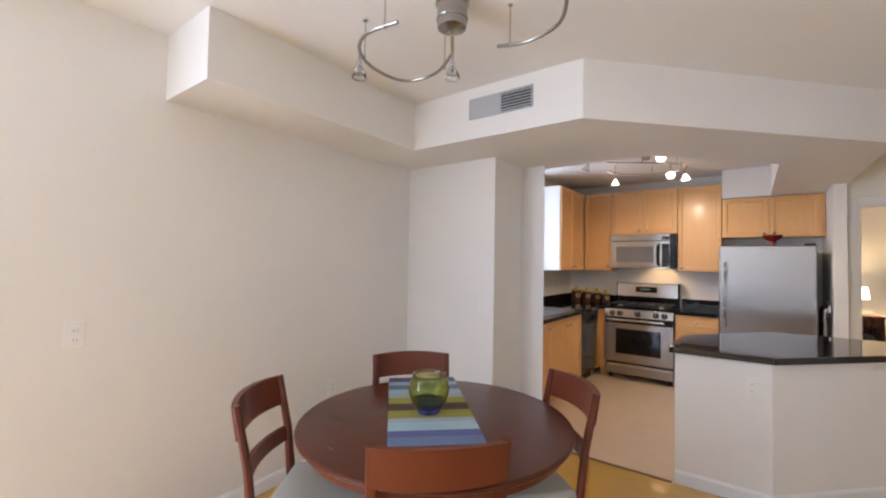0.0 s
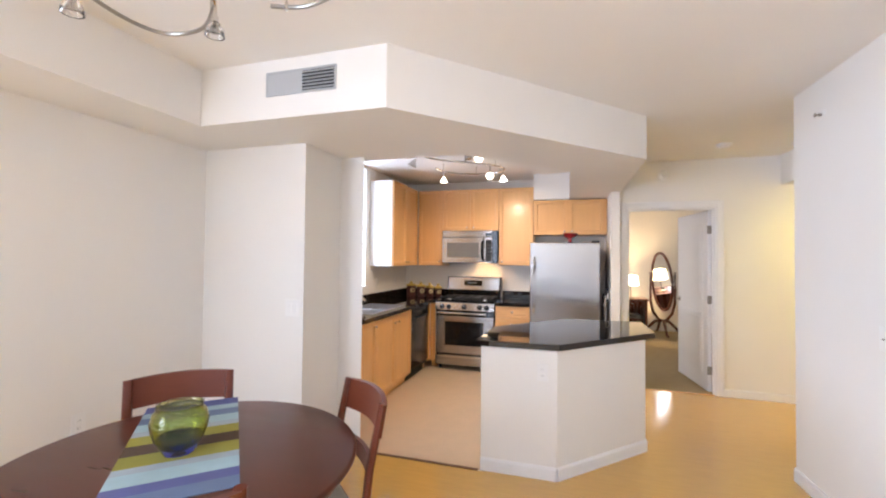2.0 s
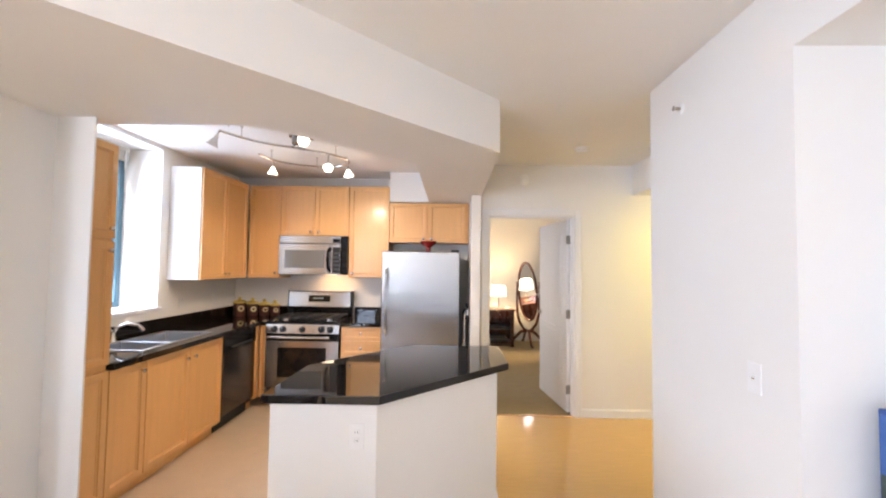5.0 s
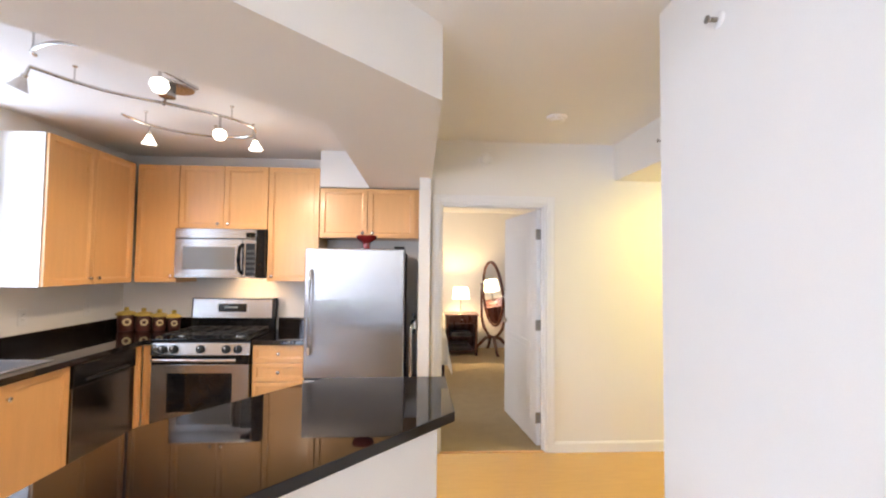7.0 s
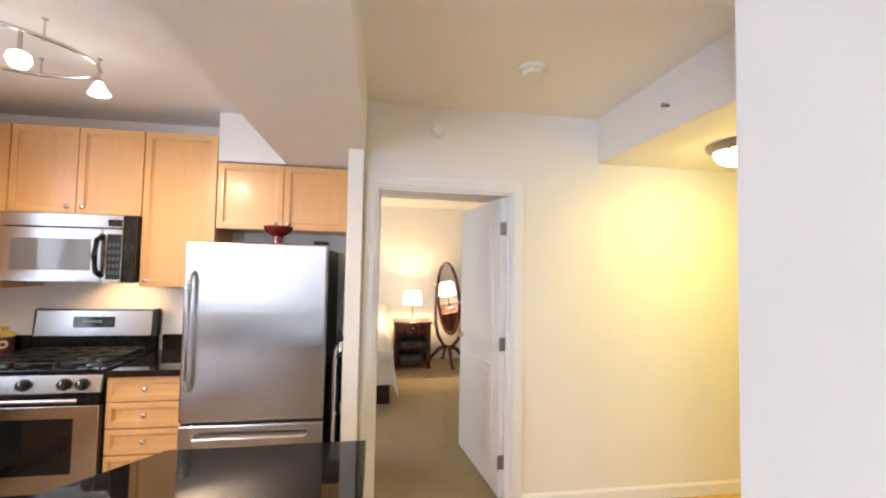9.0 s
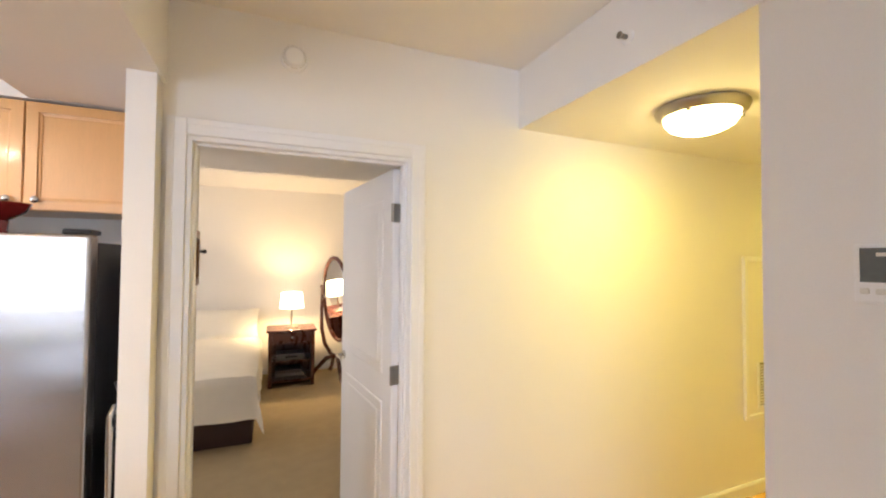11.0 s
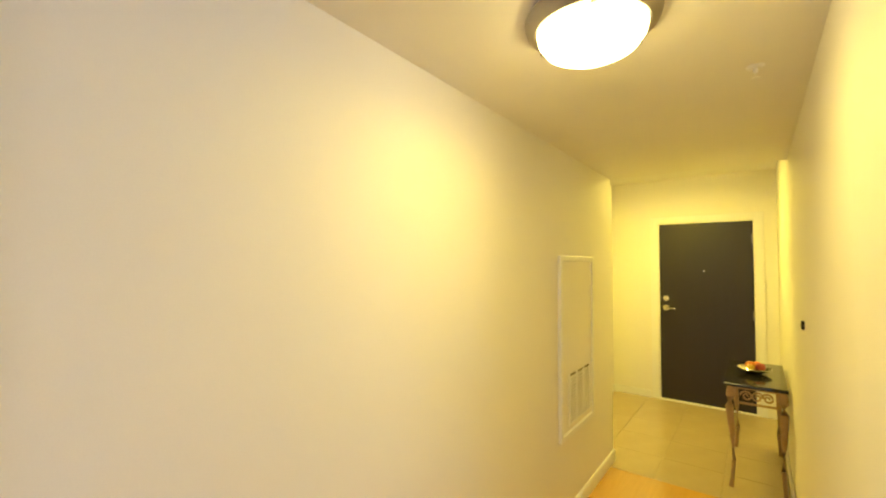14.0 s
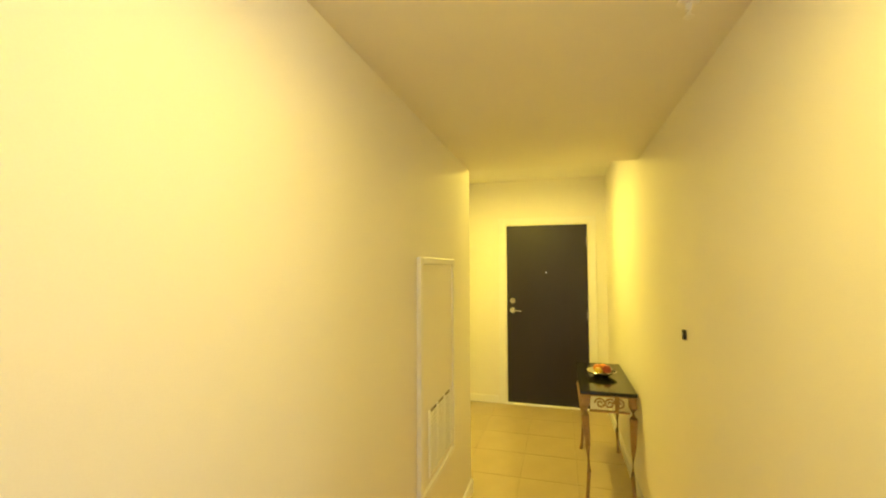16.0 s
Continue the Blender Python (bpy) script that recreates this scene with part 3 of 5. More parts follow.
sprinkler("white side-wall sprinkler head high on the living wall", pose(XR, 3.65, 2.337, 0, 0, -90))
sprinkler("white side-wall sprinkler head on the hall soffit", pose(XH, 5.07, 2.385, 0, 0, -90))
sprinkler("white pendant sprinkler head in the hall ceiling", pose(3.744, 4.83, HLOW, 90), WHITE)


def smoke(label, m, r=0.068):
    t = thing("smoke_detector", label, "smoke detector", m)
    part("base", lathe([(0, 0), (r, 0), (r, 0.012), (r * 0.93, 0.016), (0, 0.016)], 32), WHITE, t, smooth=True)
    part("cap", lathe([(r * 0.8, 0.016), (r * 0.8, 0.026), (r * 0.62, 0.038), (0, 0.041)], 32), WHITE, t, smooth=True)
    for k in range(8):
        a = 2 * math.pi * k / 8
        part("vent_slot", moved(box(-0.012, 0.012, -0.002, 0.002, 0.018, 0.024), pose(r * 0.8 * math.cos(a), r * 0.8 * math.sin(a), 0, 0, 0, math.degrees(a) + 90)), SLAT, t)
    return t


smoke("round white smoke detector on the ceiling", pose(1.835, 5.17, TOP, 180))
smoke("round white alarm high over the bedroom door", pose(1.435, YD, 2.41, 90), 0.055)

# air vent in the soffit
VENT = mat("vent_metal", (0.44, 0.45, 0.46), 0.5, 0.0, vary=0.03, bump=0.0)
vt = thing("air_vent", "pale metal air register, half closed, in the soffit", "vent", pose(-1.012, 2.582, 2.425))
vw, vh = 0.225, 0.068
for x0, x1, z0, z1 in ((-vw, vw, vh - 0.012, vh), (-vw, vw, -vh, -vh + 0.012), (-vw, -vw + 0.012, -vh + 0.012, vh - 0.012), (vw - 0.012, vw, -vh + 0.012, vh - 0.012), (-0.012, 0.012, -vh + 0.012, vh - 0.012)):
    part("frame", box(x0, x1, -0.008, 0, z0, z1, 0.001), VENT, vt)
part("closed_half", box(-vw + 0.012, -0.012, -0.005, 0.0, -vh + 0.012, vh - 0.012), VENT, vt)
# soffit is uncut; a black sheet gives the shade seen between the slats
part("backing", box(0.012, vw - 0.012, -0.002, 0.0, -vh + 0.012, vh - 0.012), BLACKMATT, vt, "black sheet standing in for the duct's shade")
for k in range(6):
    z = -vh + 0.022 + k * 0.0185
    part("slat", moved(box(0.012, vw - 0.012, -0.0075, 0.0075, -0.0012, 0.0012), pose(0, -0.007, z, 52)), VENT, vt)

# access panel with grille in the hall
ap = thing("access_panel", "white painted wall panel with a return-air grille", "panel", pose(4.318, YD, 0.0))
pw, z0p, z1p = 0.615, 0.507, 1.613
for x0, x1, z0, z1 in ((0, 0.035, z0p, z1p), (pw - 0.035, pw, z0p, z1p), (0.035, pw - 0.035, z0p, z0p + 0.035), (0.035, pw - 0.035, z1p - 0.035, z1p)):
    part("frame", box(x0, x1, -0.022, 0, z0, z1, 0.004), TRIM, ap)
part("panel", box(0.035, pw - 0.035, -0.010, 0, z0p + 0.035, z1p - 0.035), WALL, ap)
# no recess is cut: shade behind the slats is put into this sheet's colour
part("grille_backing", box(0.145, 0.53, -0.012, -0.009, 0.58, 0.88), mat("grille_shadow", (0.20, 0.17, 0.12), 0.7), ap, "dark sheet coloured as the shade behind the slats")
for k in range(15):
    z = 0.588 + k * 0.0195
    part("slat", moved(box(0.145, 0.53, -0.005, 0.005, -0.0035, 0.0035), pose(0, -0.0155, z, 20)), TRIM, ap)
for x in (0.145, 0.273, 0.402, 0.53):
    part("mullion", box(x - 0.007, x + 0.007, -0.019, -0.011, 0.575, 0.885), TRIM, ap)

# small dark jack on the hall wall
jk = thing("wall_jack", "small dark wall jack on the hall wall", "wall jack", pose(4.48, YR, 1.285, 0, 0, 180))
part("body", box(-0.014, 0.014, -0.012, 0, -0.02, 0.02, 0.003), BLACKMATT, jk)
part("key_slot", box(-0.006, 0.006, -0.014, -0.011, -0.008, 0.008, 0.001), NICKEL, jk)

# ---- kitchen ----
def knob(parent, x, z):
    """A small turned knob on the face y = 0."""
    return part("handle", moved(lathe([(0, 0), (0.008, 0), (0.006, 0.012), (0.013, 0.018), (0.0145, 0.024), (0.009, 0.029), (0, 0.03)], 16), pose(x, 0.004, z, 90)), CHROME, parent, "small round metal knob", True)


def shaker(w, h, rail=0.055, t=0.019):
    """A frame-and-panel front in one piece: x 0..w, z 0..h, its face at y = 0, body to y = t."""
    rail = min(rail, h * 0.30, w * 0.3)
    bm = box(0, w, 0, t, 0, h, 0.0015)
    bm.faces.ensure_lookup_table()
    front = max((f for f in bm.faces if f.normal.y < -0.9), key=lambda f: f.calc_area())
    bmesh.ops.inset_region(bm, faces=[front], thickness=rail, depth=0.0)
    bmesh.ops.inset_region(bm, faces=[front], thickness=0.004, depth=-0.008)
    bmesh.ops.inset_region(bm, faces=[front], thickness=0.010, depth=-0.001)
    bmesh.ops.inset_region(bm, faces=[front], thickness=0.003, depth=-0.004)
    return bm


def cabinet(label, m, w, d, z0, z1, fronts, toe=0.0, cat="cabinet", body=None, name="kitchen_cabinet", group="kitchen cabinets"):
    """A cabinet whose front is at y = 0 facing -y. fronts: x0, x1, z0, z1, pull x, pull z."""
    c = thing(name, label, cat, m, group)
    part("body", join(box(0, w, 0.021, d, z0 + toe, z1, 0.0015), *([box(0.0, w, 0.075, d, z0, z0 + toe)] if toe else [])), body or MAPLE, c)
    for x0, x1, a, b, px, pz in fronts:
        kind = "drawer_front" if b - a < 0.25 else "door"
        dr = part(kind, moved(shaker(x1 - x0 - 0.006, b - a - 0.006), Matrix.Translation((x0 + 0.003, 0, a + 0.003))), MAPLE, c)
        if px is not None:
            knob(dr, px, pz)
    return c


UB, UT = 1.347, 2.404
UY, UX = 6.185, -1.632      # fronts of the wall units
BY, BXF = 5.893, -1.345      # fronts of the base units
GAP = 0.003
DU = YK - UY - GAP
cabinet("tall maple corner wall cabinet with a plain panel door", pose(UX, UY, 0), -1.268 - UX, DU, UB, UT, [(0.0, -1.268 - UX, UB, UT, -1.268 - UX - 0.045, UB + 0.06)])
cabinet("maple two-door wall cabinet above the microwave", pose(-1.265, UY, 0), 0.78, DU, 1.832, UT, [(0, 0.39, 1.832, UT, 0.345, 1.875), (0.39, 0.78, 1.832, UT, 0.435, 1.875)])
cabinet("tall maple wall cabinet beside the fridge", pose(-0.482, UY, 0), 0.456, DU, 1.364, UT, [(0, 0.456, 1.364, UT, 0.045, 1.41)])
cabinet("low maple two-door cabinet above the fridge", pose(-0.022, UY - 0.005, 0), 0.902, DU + 0.005, 1.766, 2.222, [(0, 0.435, 1.766, 2.222, 0.39, 1.81), (0.435, 0.87, 1.766, 2.222, 0.48, 1.81)])
WHITELAM = mat("white_laminate", (0.80, 0.79, 0.77), 0.4, vary=0.02, bump=0.0)
wc = cabinet("maple two-door wall cabinet beside the kitchen window", pose(UX, 5.30, 0, 0, 0, 90), UY - 5.30 - 0.002, UX - XK - GAP, UB, UT, [(0, 0.43, UB, UT, 0.39, UB + 0.05), (0.43, 0.86, UB, UT, 0.47, UB + 0.05)])
part("end_panel", box(-0.006, -0.0005, 0.021, UX - XK - GAP, UB, UT, 0.001), WHITELAM, wc, "white laminate end panel")
cabinet("tall maple pantry cabinet with upper and lower doors", pose(BXF, 3.645, 0, 0, 0, 90), 0.32, BXF - XK - GAP, 0, 2.215, [(0, 0.32, 0.89, 1.63, 0.28, 1.57), (0, 0.32, 1.64, 2.21, 0.28, 1.70), (0, 0.32, 0.1, 0.86, None, 0)], 0.1)
# base units
cabinet("maple base cabinet door under the sink counter", pose(BXF, 3.968, 0, 0, 0, 90), 0.309, BXF - XK - GAP, 0, 0.852, [(0, 0.309, 0.1, 0.852, 0.265, 0.79)], 0.1)
cabinet("maple sink base cabinet with two doors", pose(BXF, 4.279, 0, 0, 0, 90), 0.92, BXF - XK - 0.02, 0, 0.70, [(0, 0.462, 0.1, 0.852, 0.415, 0.765), (0.462, 0.92, 0.1, 0.852, 0.51, 0.765)], 0.1)
cabinet("narrow maple corner filler between dishwasher and range", pose(BXF, 5.803, 0, 0, 0, 90), 0.09, 0.10, 0, 0.852, [(0, 0.09, 0.1, 0.852, None, 0)], 0.1)
cabinet("narrow maple filler beside the range", pose(-1.342, BY, 0), 0.072, 0.3, 0, 0.852, [(0, 0.072, 0.1, 0.852, None, 0)], 0.1)
DW_ = 0.432
cabinet("maple base cabinet with a stack of drawers", pose(-0.474, BY, 0), DW_, YK - BY - GAP, 0, 0.852,
        [(0, DW_, a, b, DW_ / 2, (a + b) / 2) for a, b in ((0.707, 0.852), (0.552, 0.705), (0.40, 0.55), (0.25, 0.398), (0.1, 0.248))], 0.1)

# worktops; the sink sits in a gap between strips
SY0, SY1, SX0, SX1 = 4.32, 5.13, -1.83, -1.415
CF = BXF + 0.028
wt = thing("worktop", "polished black granite worktop with an upstand", "worktop")
part("slab", join(box(XK, CF, 3.968, SY0, 0.855, 0.895, 0.003), box(XK, CF, SY1, YK, 0.855, 0.895, 0.003), box(XK, SX0, SY0, SY1, 0.855, 0.895), box(SX1, CF, SY0, SY1, 0.855, 0.895), box(CF, -1.268, BY - 0.025, YK, 0.855, 0.895, 0.003)), DARKGRAN, wt)
part("upstand", join(box(XK, XK + 0.02, 3.968, YK, 0.896, 1.0, 0.002), box(XK + 0.02, -1.268, YK - 0.02, YK, 0.896, 1.0, 0.002)), DARKGRAN, wt)
w2 = thing("worktop", "short black granite worktop beside the fridge", "worktop")
part("slab", box(-0.474, -0.042, BY - 0.025, YK, 0.855, 0.895, 0.003), DARKGRAN, w2)
part("upstand", box(-0.474, -0.042, YK - 0.02, YK, 0.896, 1.0, 0.002), DARKGRAN, w2)


def bowl(x0, x1, y0, y1, z, depth):
    """A basin with thin walls and a rolled rim."""
    t = 0.004
    return join(box(x0, x1, y0, y1, z - depth, z - depth + t), box(x0, x0 + t, y0, y1, z - depth, z), box(x1 - t, x1, y0, y1, z - depth, z), box(x0 + t, x1 - t, y0, y0 + t, z - depth, z), box(x0 + t, x1 - t, y1 - t, y1, z - depth, z))


sk = thing("sink", "double-bowl stainless steel sink set in the worktop", "sink")
mid = SY0 + 0.40 * (SY1 - SY0)
for y0, y1 in ((SY0 + 0.014, mid - 0.012), (mid + 0.012, SY1 - 0.014)):
    b = part("bowl", bowl(SX0 + 0.014, SX1 - 0.014, y0, y1, 0.897, 0.17), SINKSTEEL, sk)
    part("drain", lathe([(0.0, 0.005), (0.035, 0.005), (0.042, 0.008), (0.042, 0.004)], 20, ((SX0 + SX1) / 2, (y0 + y1) / 2, 0.725)), CHROME, b)
part("rim", join(box(SX0 - 0.012, SX0 + 0.016, SY0 - 0.012, SY1 + 0.012, 0.896, 0.902, 0.002), box(SX1 - 0.016, SX1 + 0.012, SY0 - 0.012, SY1 + 0.012, 0.896, 0.902, 0.002), box(SX0 + 0.016, SX1 - 0.016, SY0 - 0.012, SY0 + 0.016, 0.896, 0.902), box(SX0 + 0.016, SX1 - 0.016, SY1 - 0.016, SY1 + 0.012, 0.896, 0.902), box(SX0 + 0.016, SX1 - 0.016, mid - 0.014, mid + 0.014, 0.893, 0.901, 0.002)), SINKSTEEL, sk)
fa = thing("faucet", "low curved chrome kitchen tap behind the sink", "faucet", pose(-1.872, 4.62, 0.896))
part("base", lathe([(0, 0), (0.03, 0), (0.03, 0.006), (0.02, 0.03), (0.017, 0.075), (0, 0.08)], 20), CHROME, fa, smooth=True)
part("spout", tube([(0, 0, 0.06), (0.03, 0.004, 0.115), (0.09, 0.02, 0.14), (0.16, 0.045, 0.125), (0.195, 0.055, 0.085)], [0.013, 0.013, 0.012, 0.012, 0.014], 12), CHROME, fa, smooth=True)
part("lever", tube([(0, 0, 0.075), (-0.01, -0.02, 0.1), (0.0, -0.075, 0.12)], [0.009, 0.007, 0.006], 8), CHROME, fa, smooth=True)

# dishwasher
dw = thing("dishwasher", "built-in dishwasher with dark steel door and black panel", "dishwasher", pose(BXF, 5.203, 0, 0, 0, 90))
DSTEEL = mat("dark_steel", (0.22, 0.19, 0.17), 0.25, 1.0, vary=0.04, scale=2, fine=20, stretch=(1, 1, 4), bump=0.0)
part("body", box(0.004, 0.594, 0.02, BXF - XK - 0.01, 0.1, 0.852), BLACKMATT, dw)
part("door", box(0.006, 0.592, -0.008, 0.02, 0.14, 0.70, 0.004, 2), DSTEEL, dw, "brushed dark steel door")
cp = part("control_panel", box(0.006, 0.592, -0.016, 0.02, 0.705, 0.848, 0.006, 2), BLACK, dw, "glossy black control panel")
part("grip", box(0.10, 0.50, -0.030, -0.014, 0.725, 0.745, 0.006, 2), BLACKMATT, cp, "black grip lip")
part("kick_plate", box(0.006, 0.592, 0.07, 0.09, 0.0, 0.135), BLACKMATT, dw)

# range
rg = thing("gas_range", "stainless steel gas range with black oven window", "range", pose(-1.265, 5.858, 0))
RW = 0.782
part("body", box(0.006, RW - 0.006, 0.045, 0.64, 0.06, 0.885, 0.002), BLACKMATT, rg)
for x in (0.05, RW - 0.05):
    for y in (0.1, 0.58):
        part("foot", cyl((x, y, 0), (x, y, 0.06), 0.018, seg=12), BLACKMATT, rg)
od = part("oven_door", box(0.006, RW - 0.006, 0.006, 0.044, 0.215, 0.70, 0.004, 2), STEEL, rg, "steel oven door")
part("oven_window", box(0.135, RW - 0.135, 0.002, 0.01, 0.32, 0.63, 0.002), BLACK, od, "black glass window")
part("top_band", box(0.006, RW - 0.006, 0.004, 0.044, 0.702, 0.77, 0.003), BLACK, od, "black band behind the handle")
part("handle", join(cyl((0.03, -0.035, 0.742), (RW - 0.09, -0.035, 0.742), 0.013, seg=14), cyl((0.06, -0.035, 0.742), (0.06, 0.01, 0.742), 0.009, seg=10), cyl((RW - 0.12, -0.035, 0.742), (RW - 0.12, 0.01, 0.742), 0.009, seg=10)), CHROME, od, "straight steel towel-bar handle", True)
dr = part("drawer", box(0.006, RW - 0.006, 0.006, 0.044, 0.065, 0.195, 0.004, 2), STEEL, rg, "steel warming drawer")
part("drawer_grip", box(0.02, RW - 0.02, -0.004, 0.012, 0.165, 0.19, 0.004, 2), CHROME, dr)
pn = part("control_panel", moved(box(0.0, RW, -0.012, 0.012, -0.05, 0.05, 0.004, 2), pose(0, 0.018, 0.822, -12)), STEEL, rg, "sloped steel panel")
for x in (0.095, 0.185, 0.391, 0.595, 0.687):
    k = part("knob", moved(join(cyl((0, 0, 0), (0, -0.008, 0), 0.034, 0.032, 24), cyl((0, -0.006, 0), (0, -0.034, 0), 0.026, 0.022, 24)), pose(x, 0.004, 0.822, -12)), BLACKMATT, pn, "black round knob", True)
    part("marker", moved(box(-0.002, 0.002, -0.037, -0.033, 0.0, 0.02), pose(x, 0.004, 0.822, -12)), WHITE, pn)
part("cooktop", box(0.0, RW, 0.02, 0.60, 0.885, 0.902, 0.004, 2), BLACK, rg, "black enamel cooktop")
IRON = mat("cast_iron", (0.02, 0.019, 0.018), 0.6, vary=0.2, fine=200, bump=0.2)
for x in (0.05, 0.29, 0.53):
    bars = [tube([(x, 0.08, 0.905), (x, 0.08, 0.928), (x, 0.54, 0.928), (x, 0.54, 0.905)], 0.006, 6), tube([(x + 0.2, 0.08, 0.905), (x + 0.2, 0.08, 0.928), (x + 0.2, 0.54, 0.928), (x + 0.2, 0.54, 0.905)], 0.006, 6)]
    for y in (0.08, 0.2, 0.31, 0.43, 0.54):
        bars.append(tube([(x, y, 0.928), (x + 0.2, y, 0.928)], 0.006, 6))
    bars.append(tube([(x + 0.1, 0.08, 0.928), (x + 0.1, 0.54, 0.928)], 0.006, 6))
    part("grate", join(*bars), IRON, rg, "cast-iron pan grate")
for x, y in ((0.15, 0.19), (0.15, 0.44), (0.63, 0.19), (0.63, 0.44), (0.39, 0.31)):
    part("burner", lathe([(0, 0), (0.05, 0), (0.05, 0.012), (0.036, 0.018), (0, 0.018)], 20, (x, y, 0.902)), CHROME if y < 0.2 else BLACKMATT, rg, smooth=True)


def extrude_x(pts, x0, x1):
    bm = bmesh.new()
    lo = [bm.verts.new((x0, y, z)) for y, z in pts]
    hi = [bm.verts.new((x1, y, z)) for y, z in pts]
    n = len(pts)
    for k in range(n):
        bm.faces.new((lo[k], lo[(k + 1) % n], hi[(k + 1) % n], hi[k]))
    bm.faces.new(lo)
    bm.faces.new(hi)
    bmesh.ops.recalc_face_normals(bm, faces=bm.faces[:])
    return bm


part("back_riser", box(0.006, RW - 0.006, 0.585, 0.64, 0.885, 1.005), BLACK, rg, "black enamel riser")
bg = part("back_guard", extrude_x([(0.575, 1.006), (0.64, 1.006), (0.64, 1.186), (0.60, 1.186), (0.592, 1.178)], 0.016, RW - 0.03), STEEL, rg, "brushed steel back guard")
part("end_cap", extrude_x([(0.572, 1.002), (0.643, 1.002), (0.643, 1.19), (0.597, 1.19), (0.588, 1.18)], RW - 0.03, RW), BLACKMATT, bg)
part("end_cap", extrude_x([(0.572, 1.002), (0.643, 1.002), (0.643, 1.19), (0.597, 1.19), (0.588, 1.18)], 0.008, 0.016), BLACKMATT, bg)
part("display", moved(box(-0.13, 0.13, -0.004, 0.004, -0.038, 0.038, 0.002), pose(RW / 2 - 0.01, 0.583, 1.10, -6)), BLACK, bg, "black oven display")
part("display_line", moved(box(-0.07, 0.05, -0.0055, -0.0035, -0.004, 0.012), pose(RW / 2 - 0.01, 0.583, 1.10, -6)), mat("display_grey", (0.16, 0.18, 0.18), 0.4), bg)

# microwave
mw = thing("microwave", "over-the-range stainless microwave with a dark control strip", "microwave", pose(-1.263, 6.135, 1.392))
MH = 0.436
part("body", box(0, 0.776, 0.03, YK - 6.135 - GAP, 0.0, MH, 0.003), BLACKMATT, mw)
part("top_grille", box(0.0, 0.70, 0.002, 0.03, MH - 0.085, MH, 0.004, 2), STEEL, mw, "steel vent band")
md = part("door", box(0.0, 0.58, 0.0, 0.03, 0.0, MH - 0.09, 0.005, 2), STEEL, mw, "brushed steel door")
part("window", box(0.07, 0.52, -0.002, 0.004, 0.075, MH - 0.16, 0.001), mat("smoked_glass", (0.16, 0.16, 0.16), 0.08, vary=0.05, bump=0.0), md, "smoked grey window")
part("handle", tube([(0.585, 0.0, 0.04), (0.572, -0.032, 0.07), (0.568, -0.045, 0.17), (0.572, -0.032, 0.27), (0.585, 0.0, 0.30)], [0.016, 0.016, 0.018, 0.016, 0.016], 10), BLACK, md, "curved black handle", True)
ct = part("control_panel", box(0.582, 0.70, 0.0, 0.03, 0.0, MH - 0.09, 0.003), STEEL, mw)
part("keypad", box(0.612, 0.695, -0.002, 0.004, 0.02, 0.31, 0.002), BLACKMATT, ct, "black keypad")
part("clock", box(0.612, 0.695, -0.001, 0.006, MH - 0.075, MH - 0.03, 0.002), BLACK, mw, "black clock display")
part("side_cap", box(0.70, 0.776, 0.006, 0.03, 0.0, MH, 0.006, 2), BLACK, mw, "black end strip")
for r in range(5):
    for c in range(3):
        part("key", box(0.622 + c * 0.024, 0.638 + c * 0.024, -0.0035, -0.001, 0.05 + r * 0.045, 0.074 + r * 0.045, 0.001), mat("key_grey", (0.06, 0.06, 0.06), 0.5) if (r, c) == (0, 0) else bpy.data.materials["key_grey"], ct)
part("underside_lamp", box(0.50, 0.62, 0.08, 0.16, -0.004, 0.002), glow("hood_lamp_glow", (1.0, 0.72, 0.4), 6), mw, "lit hood lamp")

# fridge
fr = thing("refrigerator", "stainless steel fridge with freezer drawer and dark sides", "refrigerator", pose(-0.035, 5.782, 0))
FW = 0.806
FSTEEL = brushed(mat("fridge_steel", (0.36, 0.34, 0.33), 0.24, 1.0, vary=0.03, scale=1.2, fine=1.6, bump=0.35, stretch=(0.15, 0.15, 3.0), rough_vary=0.02, dist=0.006))
part("body", box(0.004, FW - 0.004, 0.085, 0.735, 0.02, 1.63, 0.006, 2), mat("fridge_side", (0.035, 0.035, 0.037), 0.45, fine=300, bump=0.1), fr, "dark grey textured cabinet")
fdr = part("door", box(0, FW, 0.0, 0.078, 0.605, 1.655, 0.012, 3), FSTEEL, fr, "brushed steel upper door")
fz = part("freezer_drawer", box(0, FW, 0.0, 0.078, 0.10, 0.592, 0.012, 3), FSTEEL, fr, "brushed steel freezer drawer")
part("seal", box(0.01, FW - 0.01, 0.02, 0.084, 0.592, 0.606), BLACKMATT, fr)
part("door_handle", tube([(0.06, 0.002, 1.475), (0.055, -0.035, 1.462), (0.055, -0.052, 1.42), (0.055, -0.052, 0.86), (0.055, -0.035, 0.81), (0.06, 0.002, 0.795)], 0.012, 12), CHROME, fdr, "long bowed steel handle", True)
part("drawer_handle", tube([(0.08, 0.002, 0.53), (0.10, -0.045, 0.53), (FW - 0.10, -0.045, 0.53), (FW - 0.08, 0.002, 0.53)], 0.012, 12), CHROME, fz, "horizontal steel handle", True)
part("hinge_cap", box(FW - 0.09, FW - 0.005, 0.02, 0.12, 1.655, 1.675, 0.006, 2), BLACKMATT, fr)
part("kick_grille", box(0.02, FW - 0.02, 0.03, 0.09, 0.02, 0.095), BLACKMATT, fr)
for x in (0.08, FW - 0.08):
    part("foot", cyl((x, 0.15, 0), (x, 0.15, 0.03), 0.02, seg=12), BLACKMATT, fr)
    part("foot", cyl((x, 0.65, 0), (x, 0.65, 0.03), 0.02, seg=12), BLACKMATT, fr)
